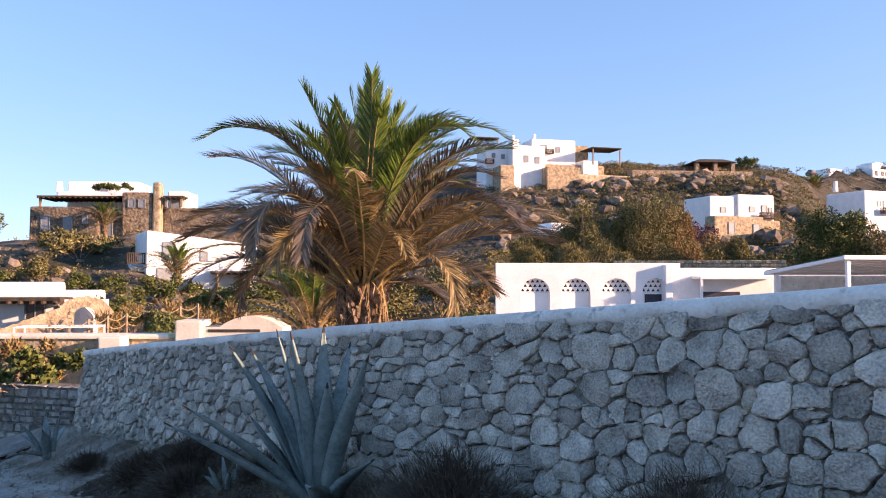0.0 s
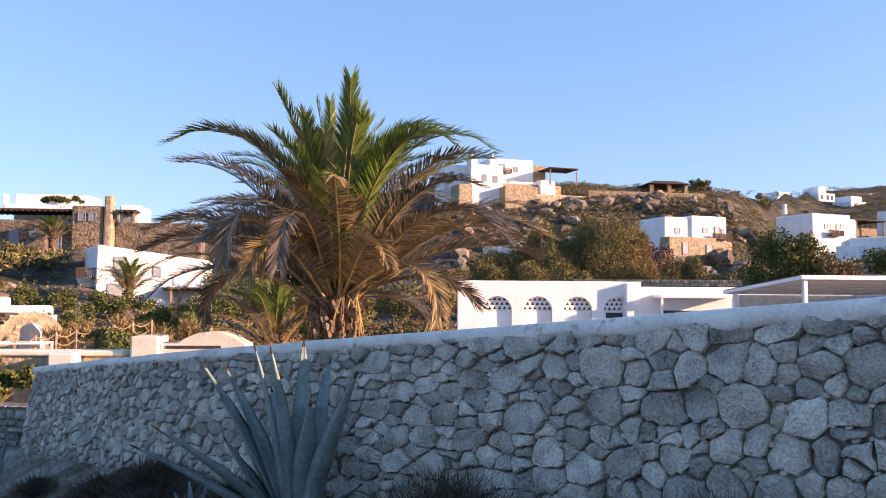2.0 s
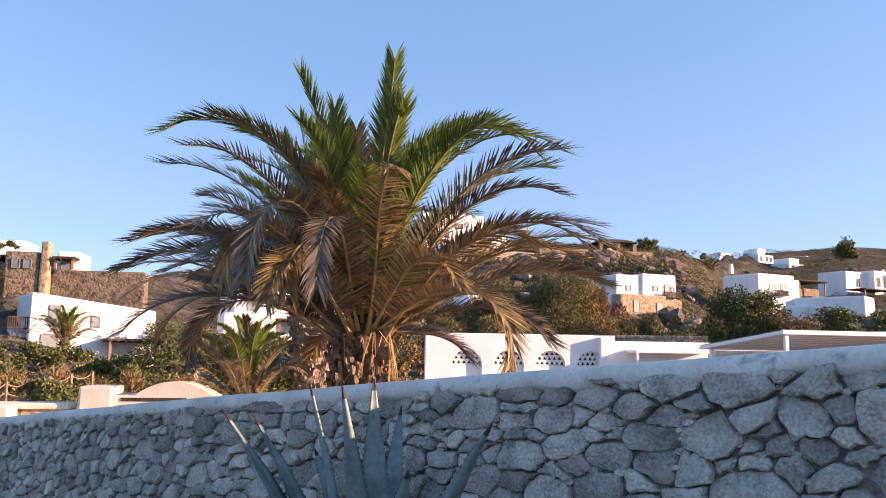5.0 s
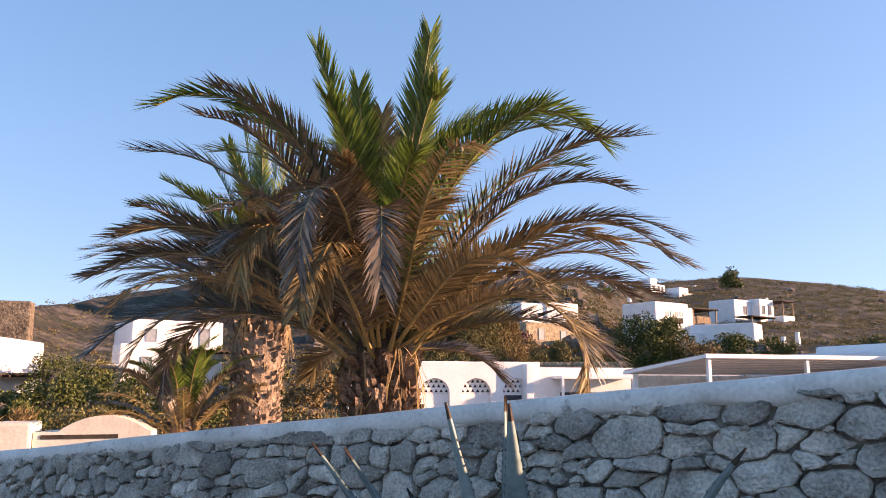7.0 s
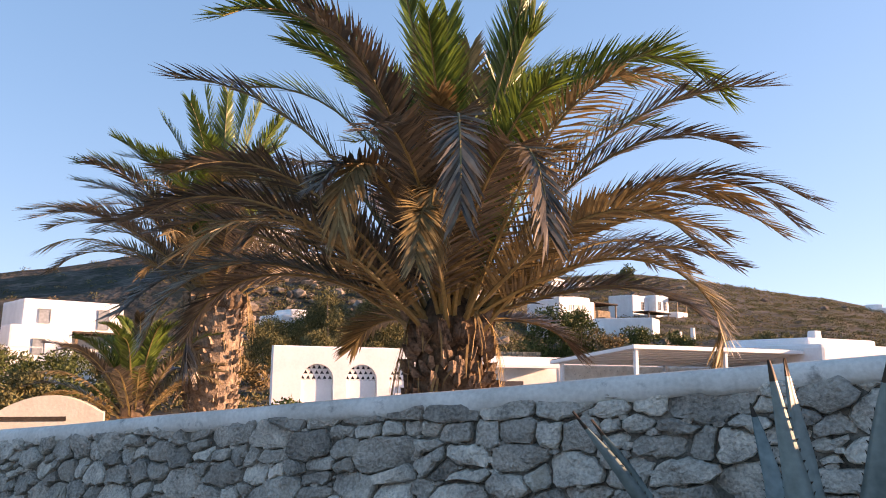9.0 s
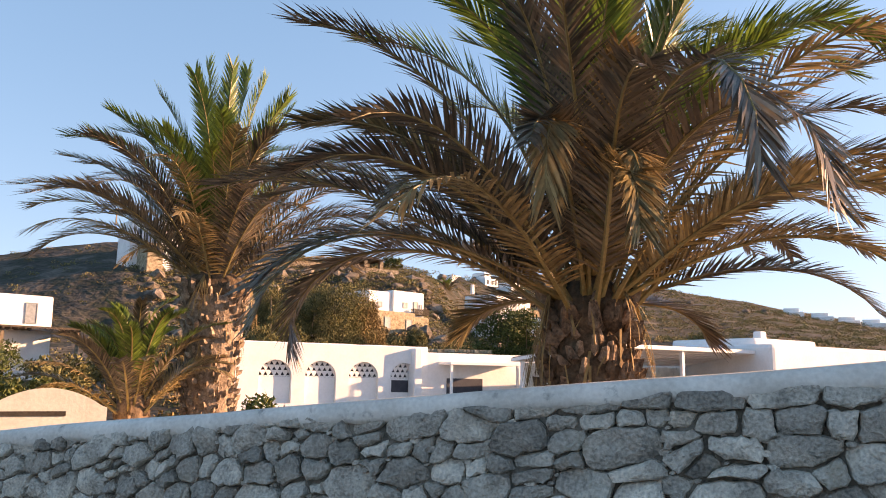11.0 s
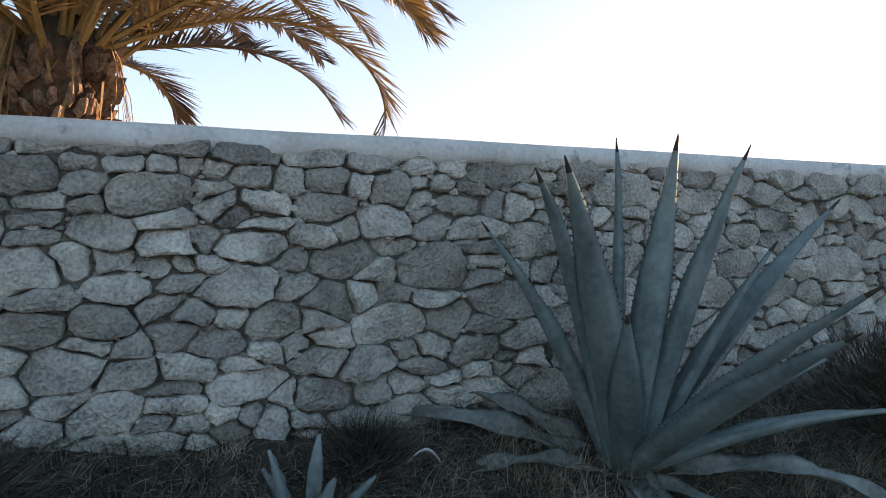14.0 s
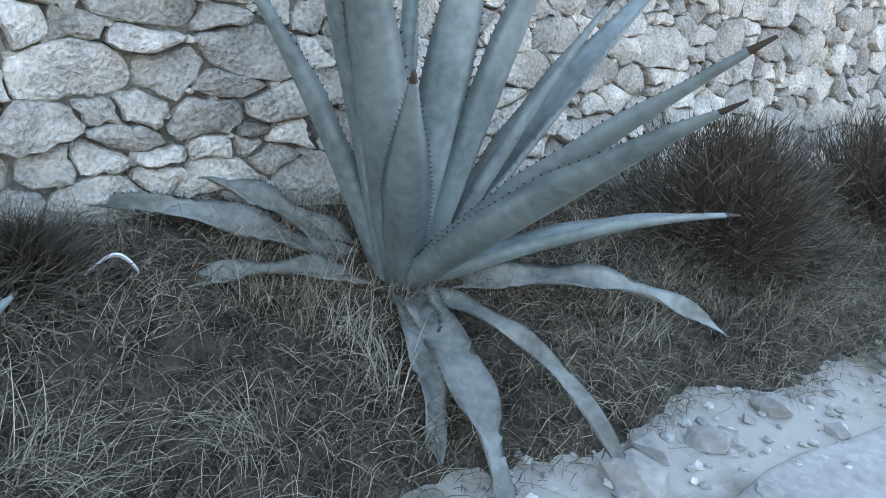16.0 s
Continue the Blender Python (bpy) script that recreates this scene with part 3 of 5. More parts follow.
house(-49.3, 93.2, 4.7, 3, [(0, 0, 0, 8.2, 7.0, 5.2, RUBBLE), (8.2, 0.8, 0, 11.2, 7.0, 4.0, RUBBLE), (10.6, 0.4, 0, 14.4, 7.0, 7.0, RUBBLE), (14.3, 0.2, 0, 15.4, 2.0, 8.2, SUNLIT_TAN_RUBBLE), (1.6, 6.6, 0, 10.8, 12.0, 9.0, WHITE), (1.2, 4.6, 6.62, 12.6, 6.4, 7.5, WHITE), (15.4, 2.4, 0, 18.0, 8.0, 7.4, WHITE), (15.2, 1.4, 0, 25.5, 4.0, 5.2, RUBBLE)],
      [(2.0, 0.04, 2.4, 0.9, 1.6, True), (4.6, 0.04, 2.2, 0.9, 1.7, True), (6.6, 0.04, 3.2, 0.5, 0.9, True), (11.9, 0.44, 5.2, 0.7, 0.9, True), (13.1, 0.44, 5.2, 0.7, 0.9, True), (9.0, 0.84, 1.8, 1.0, 1.8, True), (16.6, 2.44, 4.8, 1.0, 1.6, True), (6.4, 6.64, 7.8, 0.8, 0.6, True)],
      "brown rubble mansion with a shaded white upper terrace", (), [(0.8, 10.8, 1.0, 6.0, 6.4, 5.2), (15.8, 17.8, 0.6, 2.4, 6.4, 5.2)], [(0.8, 6.6, 8.0, 0.9)])
house(-12.8, 87.6, 1.0, 20, [(0, 0, 0, 9.5, 8.0, 6.6, WHITE), (-1.6, -2.6, 0, 4.0, 1.0, 4.0, WHITE)],
      [(2.0, 0.04, 4.4, 0.9, 1.2, True), (7.4, 0.04, 4.0, 0.9, 1.8, True), (1.0, -2.56, 1.4, 0.9, 1.3, True)], "two-storey white house with a slatted terrace", (), [(4.2, 11.0, -2.4, 0.0, 3.4, 0.0)])
house(-29.5, 44.2, -1.9, 4, [(0, 0, 0, 8.4, 6.0, 2.6, WHITE), (0.5, 1.5, 0, 5.5, 7.0, 3.1, WHITE)],
      [(6.4, 0.04, 0.9, 1.0, 1.2, False), (3.6, 0.04, 0.7, 1.2, 1.3, True)], "low white house with dark rafter ends", (), [(0.2, 8.2, -1.4, 0.0, 2.1, 0.0)])
for hx, hy, hz, w in ((146, 296, 36.5, 13), (163, 297, 38.5, 10), (170, 287, 34.0, 13), (194, 352, 47.0, 12), (205, 330, 41.0, 9), (372, 335, 37.0, 12), (363, 347, 39.5, 10), (392, 310, 32.5, 13), (410, 286, 29.0, 14), (398, 268, 23.0, 10), (386, 300, 27.0, 9), (405, 250, 20.0, 12)):
    house(hx, hy, hz, 25, [(0, 0, 0, w, 8, 4.0, WHITE), (w * 0.25, 2, 0, w * 0.75, 9, 6.4, WHITE)], [(w * 0.2, 0.04, 1.4, 1.4, 1.8, False), (w * 0.55, 0.04, 1.4, 1.4, 1.8, False), (w * 0.8, 0.04, 1.4, 1.4, 1.8, False)], "distant white villa on the hillside")

for az, r, w in ((50.5, 400, 9), (52.2, 385, 11), (53.8, 410, 8), (55.2, 395, 12), (56.8, 405, 9)):
    hx, hy = r * math.sin(radians(az)), r * math.cos(radians(az))
    house(hx, hy, ground_z(hx, hy) - 0.5, 40, [(0, 0, 0, w, 8, 3.2, WHITE), (w * 0.3, 2, 0, w * 0.8, 9, 5.0, WHITE)], [(w * 0.3, 0.04, 1.2, 1.4, 1.6, False), (w * 0.7, 0.04, 1.2, 1.4, 1.6, False)], "distant white villa above the bay")


def pavilion():
    root = thing("pavilion", pose(58.8, 181.5, 25.0, 0, 0, 6), "dark thatched shade pavilion on stone piers at the ridge", "pavilion")
    bm = bmesh.new()
    box_bm(bm, -1.0, -1.0, 3.0, 9.6, 7.0, 4.0, 2.4)
    part("roof", mesh_of(bm, WOOD_DARK), root)
    for px in (0.0, 4.4, 8.6):
        part("pier", box(px - 0.5, -0.5, -3.0, px + 0.5, 0.5, 3.2, RUBBLE, 0.05), root)
    part("terrace", box(-16.0, -1.6, -6.0, 13.0, 8.0, 0.8, RUBBLE, 0.1), root)
    part("back_wall", box(0.0, 6.0, -3.0, 8.8, 6.5, 3.2, RUBBLE), root)


pavilion()


# ---- low white walls behind the stone wall ----
def low_white():
    root = thing("terrace_wall", pose(-6.4, 19.4, -0.8, 0, 0, 0), "low beige-plastered terrace wall with a vaulted end", "wall", kind="structure")
    part("pier", box(-0.2, -0.1, -1.0, 0.5, 0.8, 1.27, SAND_WASH, 0.02, 0.05), root)
    verts, faces = [], []
    n = 24
    for i in range(n + 1):
        x = 0.50 + 1.95 * i / n
        z = 1.10 + 0.28 * max(0.0, math.sin(math.pi * min(max((x - 0.9) / 1.5, 0), 1))) ** 0.8
        verts.extend(((x, 0, -1.0), (x, 0, z), (x, 1.6, z - 0.04), (x, 1.6, -1.0)))
    for i in range(n):
        for k in range(3):
            faces.append((4 * i + k, 4 * i + k + 1, 4 * i + 5 + k, 4 * i + 4 + k)[::-1])
    faces += [(0, 1, 2, 3), (4 * n + 3, 4 * n + 2, 4 * n + 1, 4 * n)]
    part("vault", raw(verts, faces, SAND_WASH), root)
    # dark strip laid on the uncut face in place of a slot's shade
    part("slot", box(0.62, -0.012, 0.98, 1.9, 0.0, 1.05, WOOD_DARK), root)
    part("wall", box(-16.0, 0.1, -1.0, -0.35, 0.5, 0.80, SUNLIT_TAN_RUBBLE, 0.02), root, "sunlit beige rubble wall")
    part("coping", box(-16.0, 0.04, 0.802, -0.36, 0.56, 0.93, SAND_WASH, 0.01, 0.04), root)
    part("step", box(-1.9, -0.5, -1.0, -1.3, 0.03, 0.90, SAND_WASH, 0.02, 0.04), root)


low_white()


# ---- palms ----
def frond(root, heart, tip, arch, mat, seed, leaf=0.42, n=44, hang=0.0, ragged=0.0, broad=1.0):
    """A feather leaf from the heart to its tip: arched stalk and two rows of narrow leaflets."""
    rnd = random.Random(seed)
    tip = Vector(tip) * 0.95
    flat = math.hypot(tip.x, tip.y)
    goal = math.atan2(tip.z, flat)
    lo, hi = goal - 0.2, goal + radians(arch) + 0.3
    seg = 14
    for _ in range(24):
        e0 = (lo + hi) / 2
        h = v = 0.0
        for i in range(seg):
            e = e0 - radians(arch) * ((i + 0.5) / seg) ** 2.4
            h, v = h + math.cos(e), v + math.sin(e)
        if math.atan2(v, h) > goal:
            hi = e0
        else:
            lo = e0
    size = tip.length / math.hypot(h, v)
    out = Vector((tip.x, tip.y, 0)).normalized() if flat > 0.01 else Vector((1, 0, 0))
    side = Vector((-out.y, out.x, 0))
    sway = rnd.uniform(-0.12, 0.12)
    pts, tans = [Vector((0, 0, 0))], []
    for i in range(seg):
        e = e0 - radians(arch) * ((i + 0.5) / seg) ** 2.4
        d = (out * math.cos(e) + Vector((0, 0, math.sin(e))) + side * sway * math.sin(i / seg * 3.1)).normalized()
        tans.append(d)
        pts.append(pts[-1] + d * size)
    tans.append(tans[-1])
    length = size * seg
    rad = [0.019 * (1 - i / seg) ** 0.8 + 0.003 for i in range(seg + 1)]
    rad[0] = 0.034
    verts, faces = tube(pts, rad, 5)
    slots = [1] * len(faces)
    roll = rnd.uniform(-0.35, 0.35)
    for i in range(n):
        t = 0.13 + 0.87 * (i / (n - 1)) ** 0.9
        k = min(t * seg, seg - 1e-4)
        a = int(k)
        p = pts[a].lerp(pts[a + 1], k - a)
        d = tans[a].lerp(tans[min(a + 1, seg)], k - a).normalized()
        s0 = d.cross(Vector((0, 0, 1)))
        s0 = s0.normalized() if s0.length > 0.05 else side
        up0 = s0.cross(d)
        s1, up = s0 * math.cos(roll) + up0 * math.sin(roll), up0 * math.cos(roll) - s0 * math.sin(roll)
        span = leaf * (0.30 + 0.70 * math.sin(math.pi * min(0.10 + 0.78 * t, 1.0)) ** 0.7)
        lean = radians(66 - 44 * t)
        for sg in (-1, 1):
            if ragged and rnd.random() < ragged:
                continue
            ln = span * rnd.uniform(0.9, 1.08)
            le = lean + rnd.uniform(-0.07, 0.07)
            lift = rnd.uniform(0.30, 0.52) if i % 2 else rnd.uniform(0.12, 0.3)
            q = (d * math.cos(le) + s1 * sg * math.sin(le) + up * lift * (1 - hang)).normalized()
            fall = Vector((0, 0, -1)) * (0.10 + 0.9 * hang * rnd.uniform(0.6, 1.3))
            q = (q + fall * 0.5 * hang).normalized()
            w = q.cross(up + s1 * rnd.uniform(-0.35, 0.35)).normalized() * (0.0098 * broad * rnd.uniform(0.8, 1.25))
            m1 = p + q * ln * 0.5 + fall * ln * 0.08
            e1 = p + q * ln + fall * ln * 0.36
            b = len(verts)
            verts.extend((p - w * 0.7, p + w * 0.7, m1 + w, m1 - w, e1))
            faces.extend(((b, b + 1, b + 2, b + 3), (b + 3, b + 2, b + 4)))
            slots.extend((0, 0))
    return part("frond", raw(verts, faces, [mat, RACHIS], slots), root, m=Matrix.Translation(heart))


def palm_trunk(root, height, r_low, r_top, boots, seed, fresh, pale=False):
    rnd = random.Random(seed)
    n, k = 26, 18
    verts, faces = [], []
    for i in range(n + 1):
        t = i / n
        r = r_low + (r_top - r_low) * t ** 1.5
        for j in range(k):
            a = 2 * math.pi * j / k
            rr = r * (0.9 + 0.05 * noise.noise(Vector((math.cos(a) * 2, math.sin(a) * 2, t * 9))))
            verts.append((rr * math.cos(a), rr * math.sin(a), height * t - 0.25))
    for i in range(n):
        for j in range(k):
            faces.append((i * k + j, i * k + (j + 1) % k, (i + 1) * k + (j + 1) % k, (i + 1) * k + j))
    faces.append(tuple(n * k + j for j in range(k)))
    part("trunk", raw(verts, faces, BARK_PALE if pale else BARK), root)
    bm = bmesh.new()
    bmesh.ops.create_uvsphere(bm, u_segments=16, v_segments=10, radius=1.0)
    for v in bm.verts:
        k = 1 + 0.12 * noise.noise(v.co * 3.1)
        v.co = Vector((v.co.x * r_top * k, v.co.y * r_top * k, height - 0.22 + 0.36 * v.co.z))
    part("crown_core", mesh_of(bm, BARK), root, "fibrous dark heart where the leaf stalks meet")
    joined, jf = [], []
    for b in range(boots):
        t = (b + 0.5) / boots
        a = b * 2.39996 + rnd.uniform(-0.22, 0.22)
        r = (r_low + (r_top - r_low) * t ** 1.5) * 0.93
        z = height * t * 0.98 - 0.1 + rnd.uniform(-0.05, 0.05)
        long = t > 1 - fresh
        w = rnd.uniform(0.030, 0.058) * (1.25 if long else 1.0) * (1.0 if boots > 100 else 0.8)
        hh = rnd.uniform(0.05, 0.10) if not long else rnd.uniform(0.08, 0.17)
        out = rnd.uniform(0.03, 0.10) if not long else rnd.uniform(0.05, 0.13)
        o, s = Vector((math.cos(a), math.sin(a), 0)), Vector((-math.sin(a), math.cos(a), 0))
        base = o * r + Vector((0, 0, z))
        tilt = s * rnd.uniform(-0.03, 0.03)
        verts = [base + s * u * w + o * oo + Vector((0, 0, wz)) + tilt * (1 if wz > 0 else 0) for u, wz, oo in ((0, -hh * 0.6, 0.0), (-1, -hh * 0.1, 0.0), (1, -hh * 0.1, 0.0), (-0.55, hh, out * 0.8), (0.55, hh, out * 0.8), (0, -0.1 * hh, out), (0, hh * 1.1, out * 1.3), (0, hh, 0.0))]
        faces = [(0, 2, 5), (0, 5, 1), (1, 5, 6, 3), (5, 2, 4, 6), (3, 6, 7), (6, 4, 7), (1, 3, 7), (4, 2, 7)]
        if boots > 100:
            part("leaf_base", raw(verts, faces, BOOT_PALE if pale else BOOT), root)
        else:
            i = len(joined)
            joined.extend(verts)
            jf.extend(tuple(k + i for k in q) for q in faces)
    if boots > 100:
        fv, ff = [], []
        for _ in range(60):
            a, t = rnd.uniform(0, 6.28), rnd.uniform(0.5, 1.02)
            r = (r_low + (r_top - r_low) * t ** 1.5) * 0.97 + rnd.uniform(0.02, 0.09)
            o, sd = Vector((math.cos(a), math.sin(a), 0)), Vector((-math.sin(a), math.cos(a), 0))
            top = o * r + Vector((0, 0, height * t - 0.1))
            ln = rnd.uniform(0.15, 0.5)
            lean = sd * rnd.uniform(-0.12, 0.12) + o * rnd.uniform(0.0, 0.1)
            w = sd * rnd.uniform(0.004, 0.011)
            i = len(fv)
            fv.extend((top - w, top + w, top + lean * 0.6 + w - Vector((0, 0, ln * 0.55)), top + lean * 0.6 - w - Vector((0, 0, ln * 0.55)), top + lean * 0.8 - Vector((0, 0, ln))))
            ff.extend(((i, i + 1, i + 2, i + 3), (i + 3, i + 2, i + 4)))
        part("hanging_fibre", raw(fv, ff, LEAF_DRY), root)["kind"] = "stuff"
    if joined:
        part("bark_cover", raw(joined, jf, BARK), root)["kind"] = "stuff"


def dead_skirt(root, a, r, height, ln, strips, seed):
    """A withered leaf folded down against the trunk: pale split strips hanging from one stub."""
    rnd = random.Random(seed)
    o, sd = Vector((math.cos(a), math.sin(a), 0)), Vector((-math.sin(a), math.cos(a), 0))
    verts, faces = [], []
    for _ in range(strips):
        fan, k = rnd.uniform(-0.24, 0.24), rnd.uniform(0.75, 1.05)
        w = rnd.uniform(0.005, 0.013)
        b = len(verts)
        for i in range(6):
            t = i / 5
            p = o * (r + 0.03 + 0.10 * math.sin(1.6 * t) + 0.06 * t + rnd.uniform(-0.008, 0.008)) + sd * (fan * t ** 0.9) + Vector((0, 0, height - 0.02 - ln * k * t))
            q = (sd + o * rnd.uniform(-0.5, 0.5)).normalized() * w * (1 - 0.8 * t)
            verts.extend((p - q, p + q))
        faces.extend((b + 2 * i, b + 2 * i + 1, b + 2 * i + 3, b + 2 * i + 2) for i in range(5))
    part("dead_leaf", raw(verts, faces, LEAF_DRY), root, "withered tan leaf hanging down the trunk")


def palm(x, y, z, height, r_low, r_top, boots, seed, chosen, fill, label, reach=2.6, leaves=88, broad=1.0, pale=False, skirts=()):
    root = thing("palm_tree", pose(x, y, z), label, "palm tree")
    palm_trunk(root, height, r_low, r_top, boots, seed, 0.10, pale)
    for bearing, ln, strips in skirts:
        dead_skirt(root, radians(bearing), r_top, height, ln, strips, seed + int(bearing))
    heart = Vector((0, 0, height + 0.1))
    rnd = random.Random(seed)
    for i, (tx, ty, tz, arch, kind) in enumerate(chosen):
        # some brown fronds take the golden copy with sunlight painted in
        mat = (LEAF_GREEN, LEAF_SUNLIT if i % 5 in (1, 3) else LEAF_BROWN, LEAF_DRY)[kind]
        off = Vector((tx, ty, 0)).normalized() * (0.21 if kind else 0.10) - Vector((0, 0, 0.2 if kind == 1 else 0.0))
        frond(root, heart + off, Vector((tx, ty, tz)) - off, arch * (0.9 if kind == 1 and arch < 125 else 1.0), mat, seed * 100 + i, 0.37 if reach < 3 else 0.50, 132, (0.05, 0.13, 0.5)[kind], (0, 0.05, 0.25)[kind], broad)
    for i in range(fill):
        u = (i + 0.5) / fill
        a = i * 2.39996 + rnd.uniform(-0.2, 0.2)
        el = radians(74 - 60 * u ** 0.85 + rnd.uniform(-6, 6))
        ln = reach * rnd.uniform(0.82, 1.08) * (0.85 + 0.3 * u if u < 0.6 else 1.05 - 0.35 * (u - 0.6))
        tip = (ln * math.cos(el) * math.cos(a), ln * math.cos(el) * math.sin(a), ln * math.sin(el))
        if along(x + tip[0], y + tip[1])[1] > -0.8:
            tip = (tip[0], tip[1], max(tip[2], -0.1))
        kind = 0 if u < 0.5 else (1 if u < 0.92 else 2)
        if rnd.random() < 0.12:
            kind = min(kind + 1, 2)
        frond(root, heart + Vector((math.cos(a), math.sin(a), 0)) * (0.05 + 0.25 * u) - Vector((0, 0, 0.35 * u)), tip, rnd.uniform(55, 85), (LEAF_GREEN, LEAF_SUNLIT if i % 5 == 1 else LEAF_BROWN, LEAF_DRY)[kind], seed * 100 + 50 + i,
              0.145 * reach, leaves, (0.05, 0.14, 0.5)[kind] * rnd.uniform(0.7, 1.2), (0, 0.05, 0.3)[kind], broad)
    return root


BIG = [(-2.2, -0.83, 1.78, 115, 0), (-0.76, -0.78, 2.52, 25, 0), (0.02, -1.15, 2.6, 14, 0), (1.85, -1.5, 1.48, 140, 0), (1.7, -0.2, 2.05, 130, 0), (2.3, -1.7, 0.46, 115, 1), (1.39, -1.89, -0.64, 130, 1),
       (2.15, -2.05, 0.6, 95, 1), (0.87, -2.35, 0.1, 95, 1), (1.99, -1.08, -0.37, 80, 1), (1.21, -0.09, -0.56, 70, 1), (-2.15, 1.97, 0.91, 60, 1), (-1.76, 0.17, 0.32, 130, 1),
       (-2.5, 0.87, -0.5, 120, 1)]
BIG2 = [(-2.61, -0.51, 0.35, 85, 1), (-1.52, -1.52, 0.44, 120, 1), (-0.81, -1.8, -0.03, 130, 1), (3.02, 0.49, 0.4, 80, 1), (-2.46, -0.03, 0.78, 75, 1), (-2.71, -0.08, -0.33, 85, 1),
        (-0.55, -1.1, 1.35, 50, 2), (0.4, -1.5, 0.9, 95, 1), (2.72, -0.7, 0.3, 65, 1), (-2.48, 1.48, 0.71, 70, 1), (-2.45, 0.88, 0.44, 70, 1), (-2.14, 1.13, -0.71, 126, 1), (-0.64, 0.96, -0.52, 70, 1), (-1.5, -1.35, 0.17, 150, 2), (-0.82, -1.53, 0.1, 150, 2), (-1.2, -2.6, 0.12, 140, 1), (-0.68, -2.55, 0.04, 140, 1)]
BIG3 = [(2.05, -1.1, 1.75, 120, 0), (2.02, -1.44, 1.13, 100, 1), (2.88, -1.03, 0.55, 90, 1), (1.12, -0.47, 2.02, 100, 0), (-0.9, 0.46, 1.98, 80, 0), (0.5, -0.9, 2.2, 20, 0), (-0.3, -0.9, 2.1, 20, 0), (0.9, 0.4, 2.2, 40, 0), (-0.4, 0.9, 2.3, 30, 0), (-0.45, -0.6, 2.0, 15, 2), (-0.18, -0.75, 1.9, 12, 2)]
palm(-1.16, 11.46, -0.45, 2.0, 0.45, 0.29, 300, 3, [(a, b, c + 0.1, d, e) for a, b, c, d, e in BIG + BIG2 + BIG3], 34, "stout date palm with green heart and browning lower fronds", 2.8, 100, 1.0, skirts=((172, 0.95, 20), (-35, 0.8, 16), (-70, 0.45, 4)))
FAR_PALM = [(-0.55, -0.3, 4.1, 12, 0), (0.2, 0.2, 4.3, 10, 0), (0.65, -0.4, 4.0, 18, 0), (1.3, 0.2, 3.6, 35, 0), (-1.3, 0.3, 3.6, 30, 0), (1.0, -1.0, 3.5, 35, 0), (-1.0, -0.9, 3.6, 30, 0), (0.0, -0.8, 4.0, 15, 0),
            (-3.5, -1.1, 1.15, 70, 1), (-2.1, -0.5, 2.9, 50, 0), (-3.4, -1.8, 0.85, 75, 1), (-2.9, 0.6, 2.2, 65, 1), (-3.3, 0.9, 0.3, 90, 1), (2.4, -0.6, 2.4, 60, 1), (3.1, -0.9, 1.2, 80, 1)]
palm(-2.07, 21.64, -0.5, 3.1, 0.47, 0.60, 300, 8, FAR_PALM, 64, "second date palm with a thick scarred trunk", 3.5, 80, 1.35, True, ((-30, 1.0, 26), (-120, 0.8, 18)))
palm(-3.47, 20.8, -0.5, 0.9, 0.22, 0.28, 40, 11, [], 34, "young bushy palm growing beside the taller palm", 1.9, 70, 1.3)
palm(-24.0, 71.0, -0.6, 2.4, 0.3, 0.4, 60, 17, [], 40, "small green palm before the white house", 3.4, 30, 3.2)
palm(-39.6, 91.8, 4.4, 3.2, 0.3, 0.4, 60, 19, [], 36, "small palm beside the rubble mansion", 3.2, 26, 3.6)
palm(98.4, 207.9, 21.5, 2.6, 0.4, 0.5, 60, 23, [], 40, "dark palm standing on the hillside", 5.5, 26, 6.0)


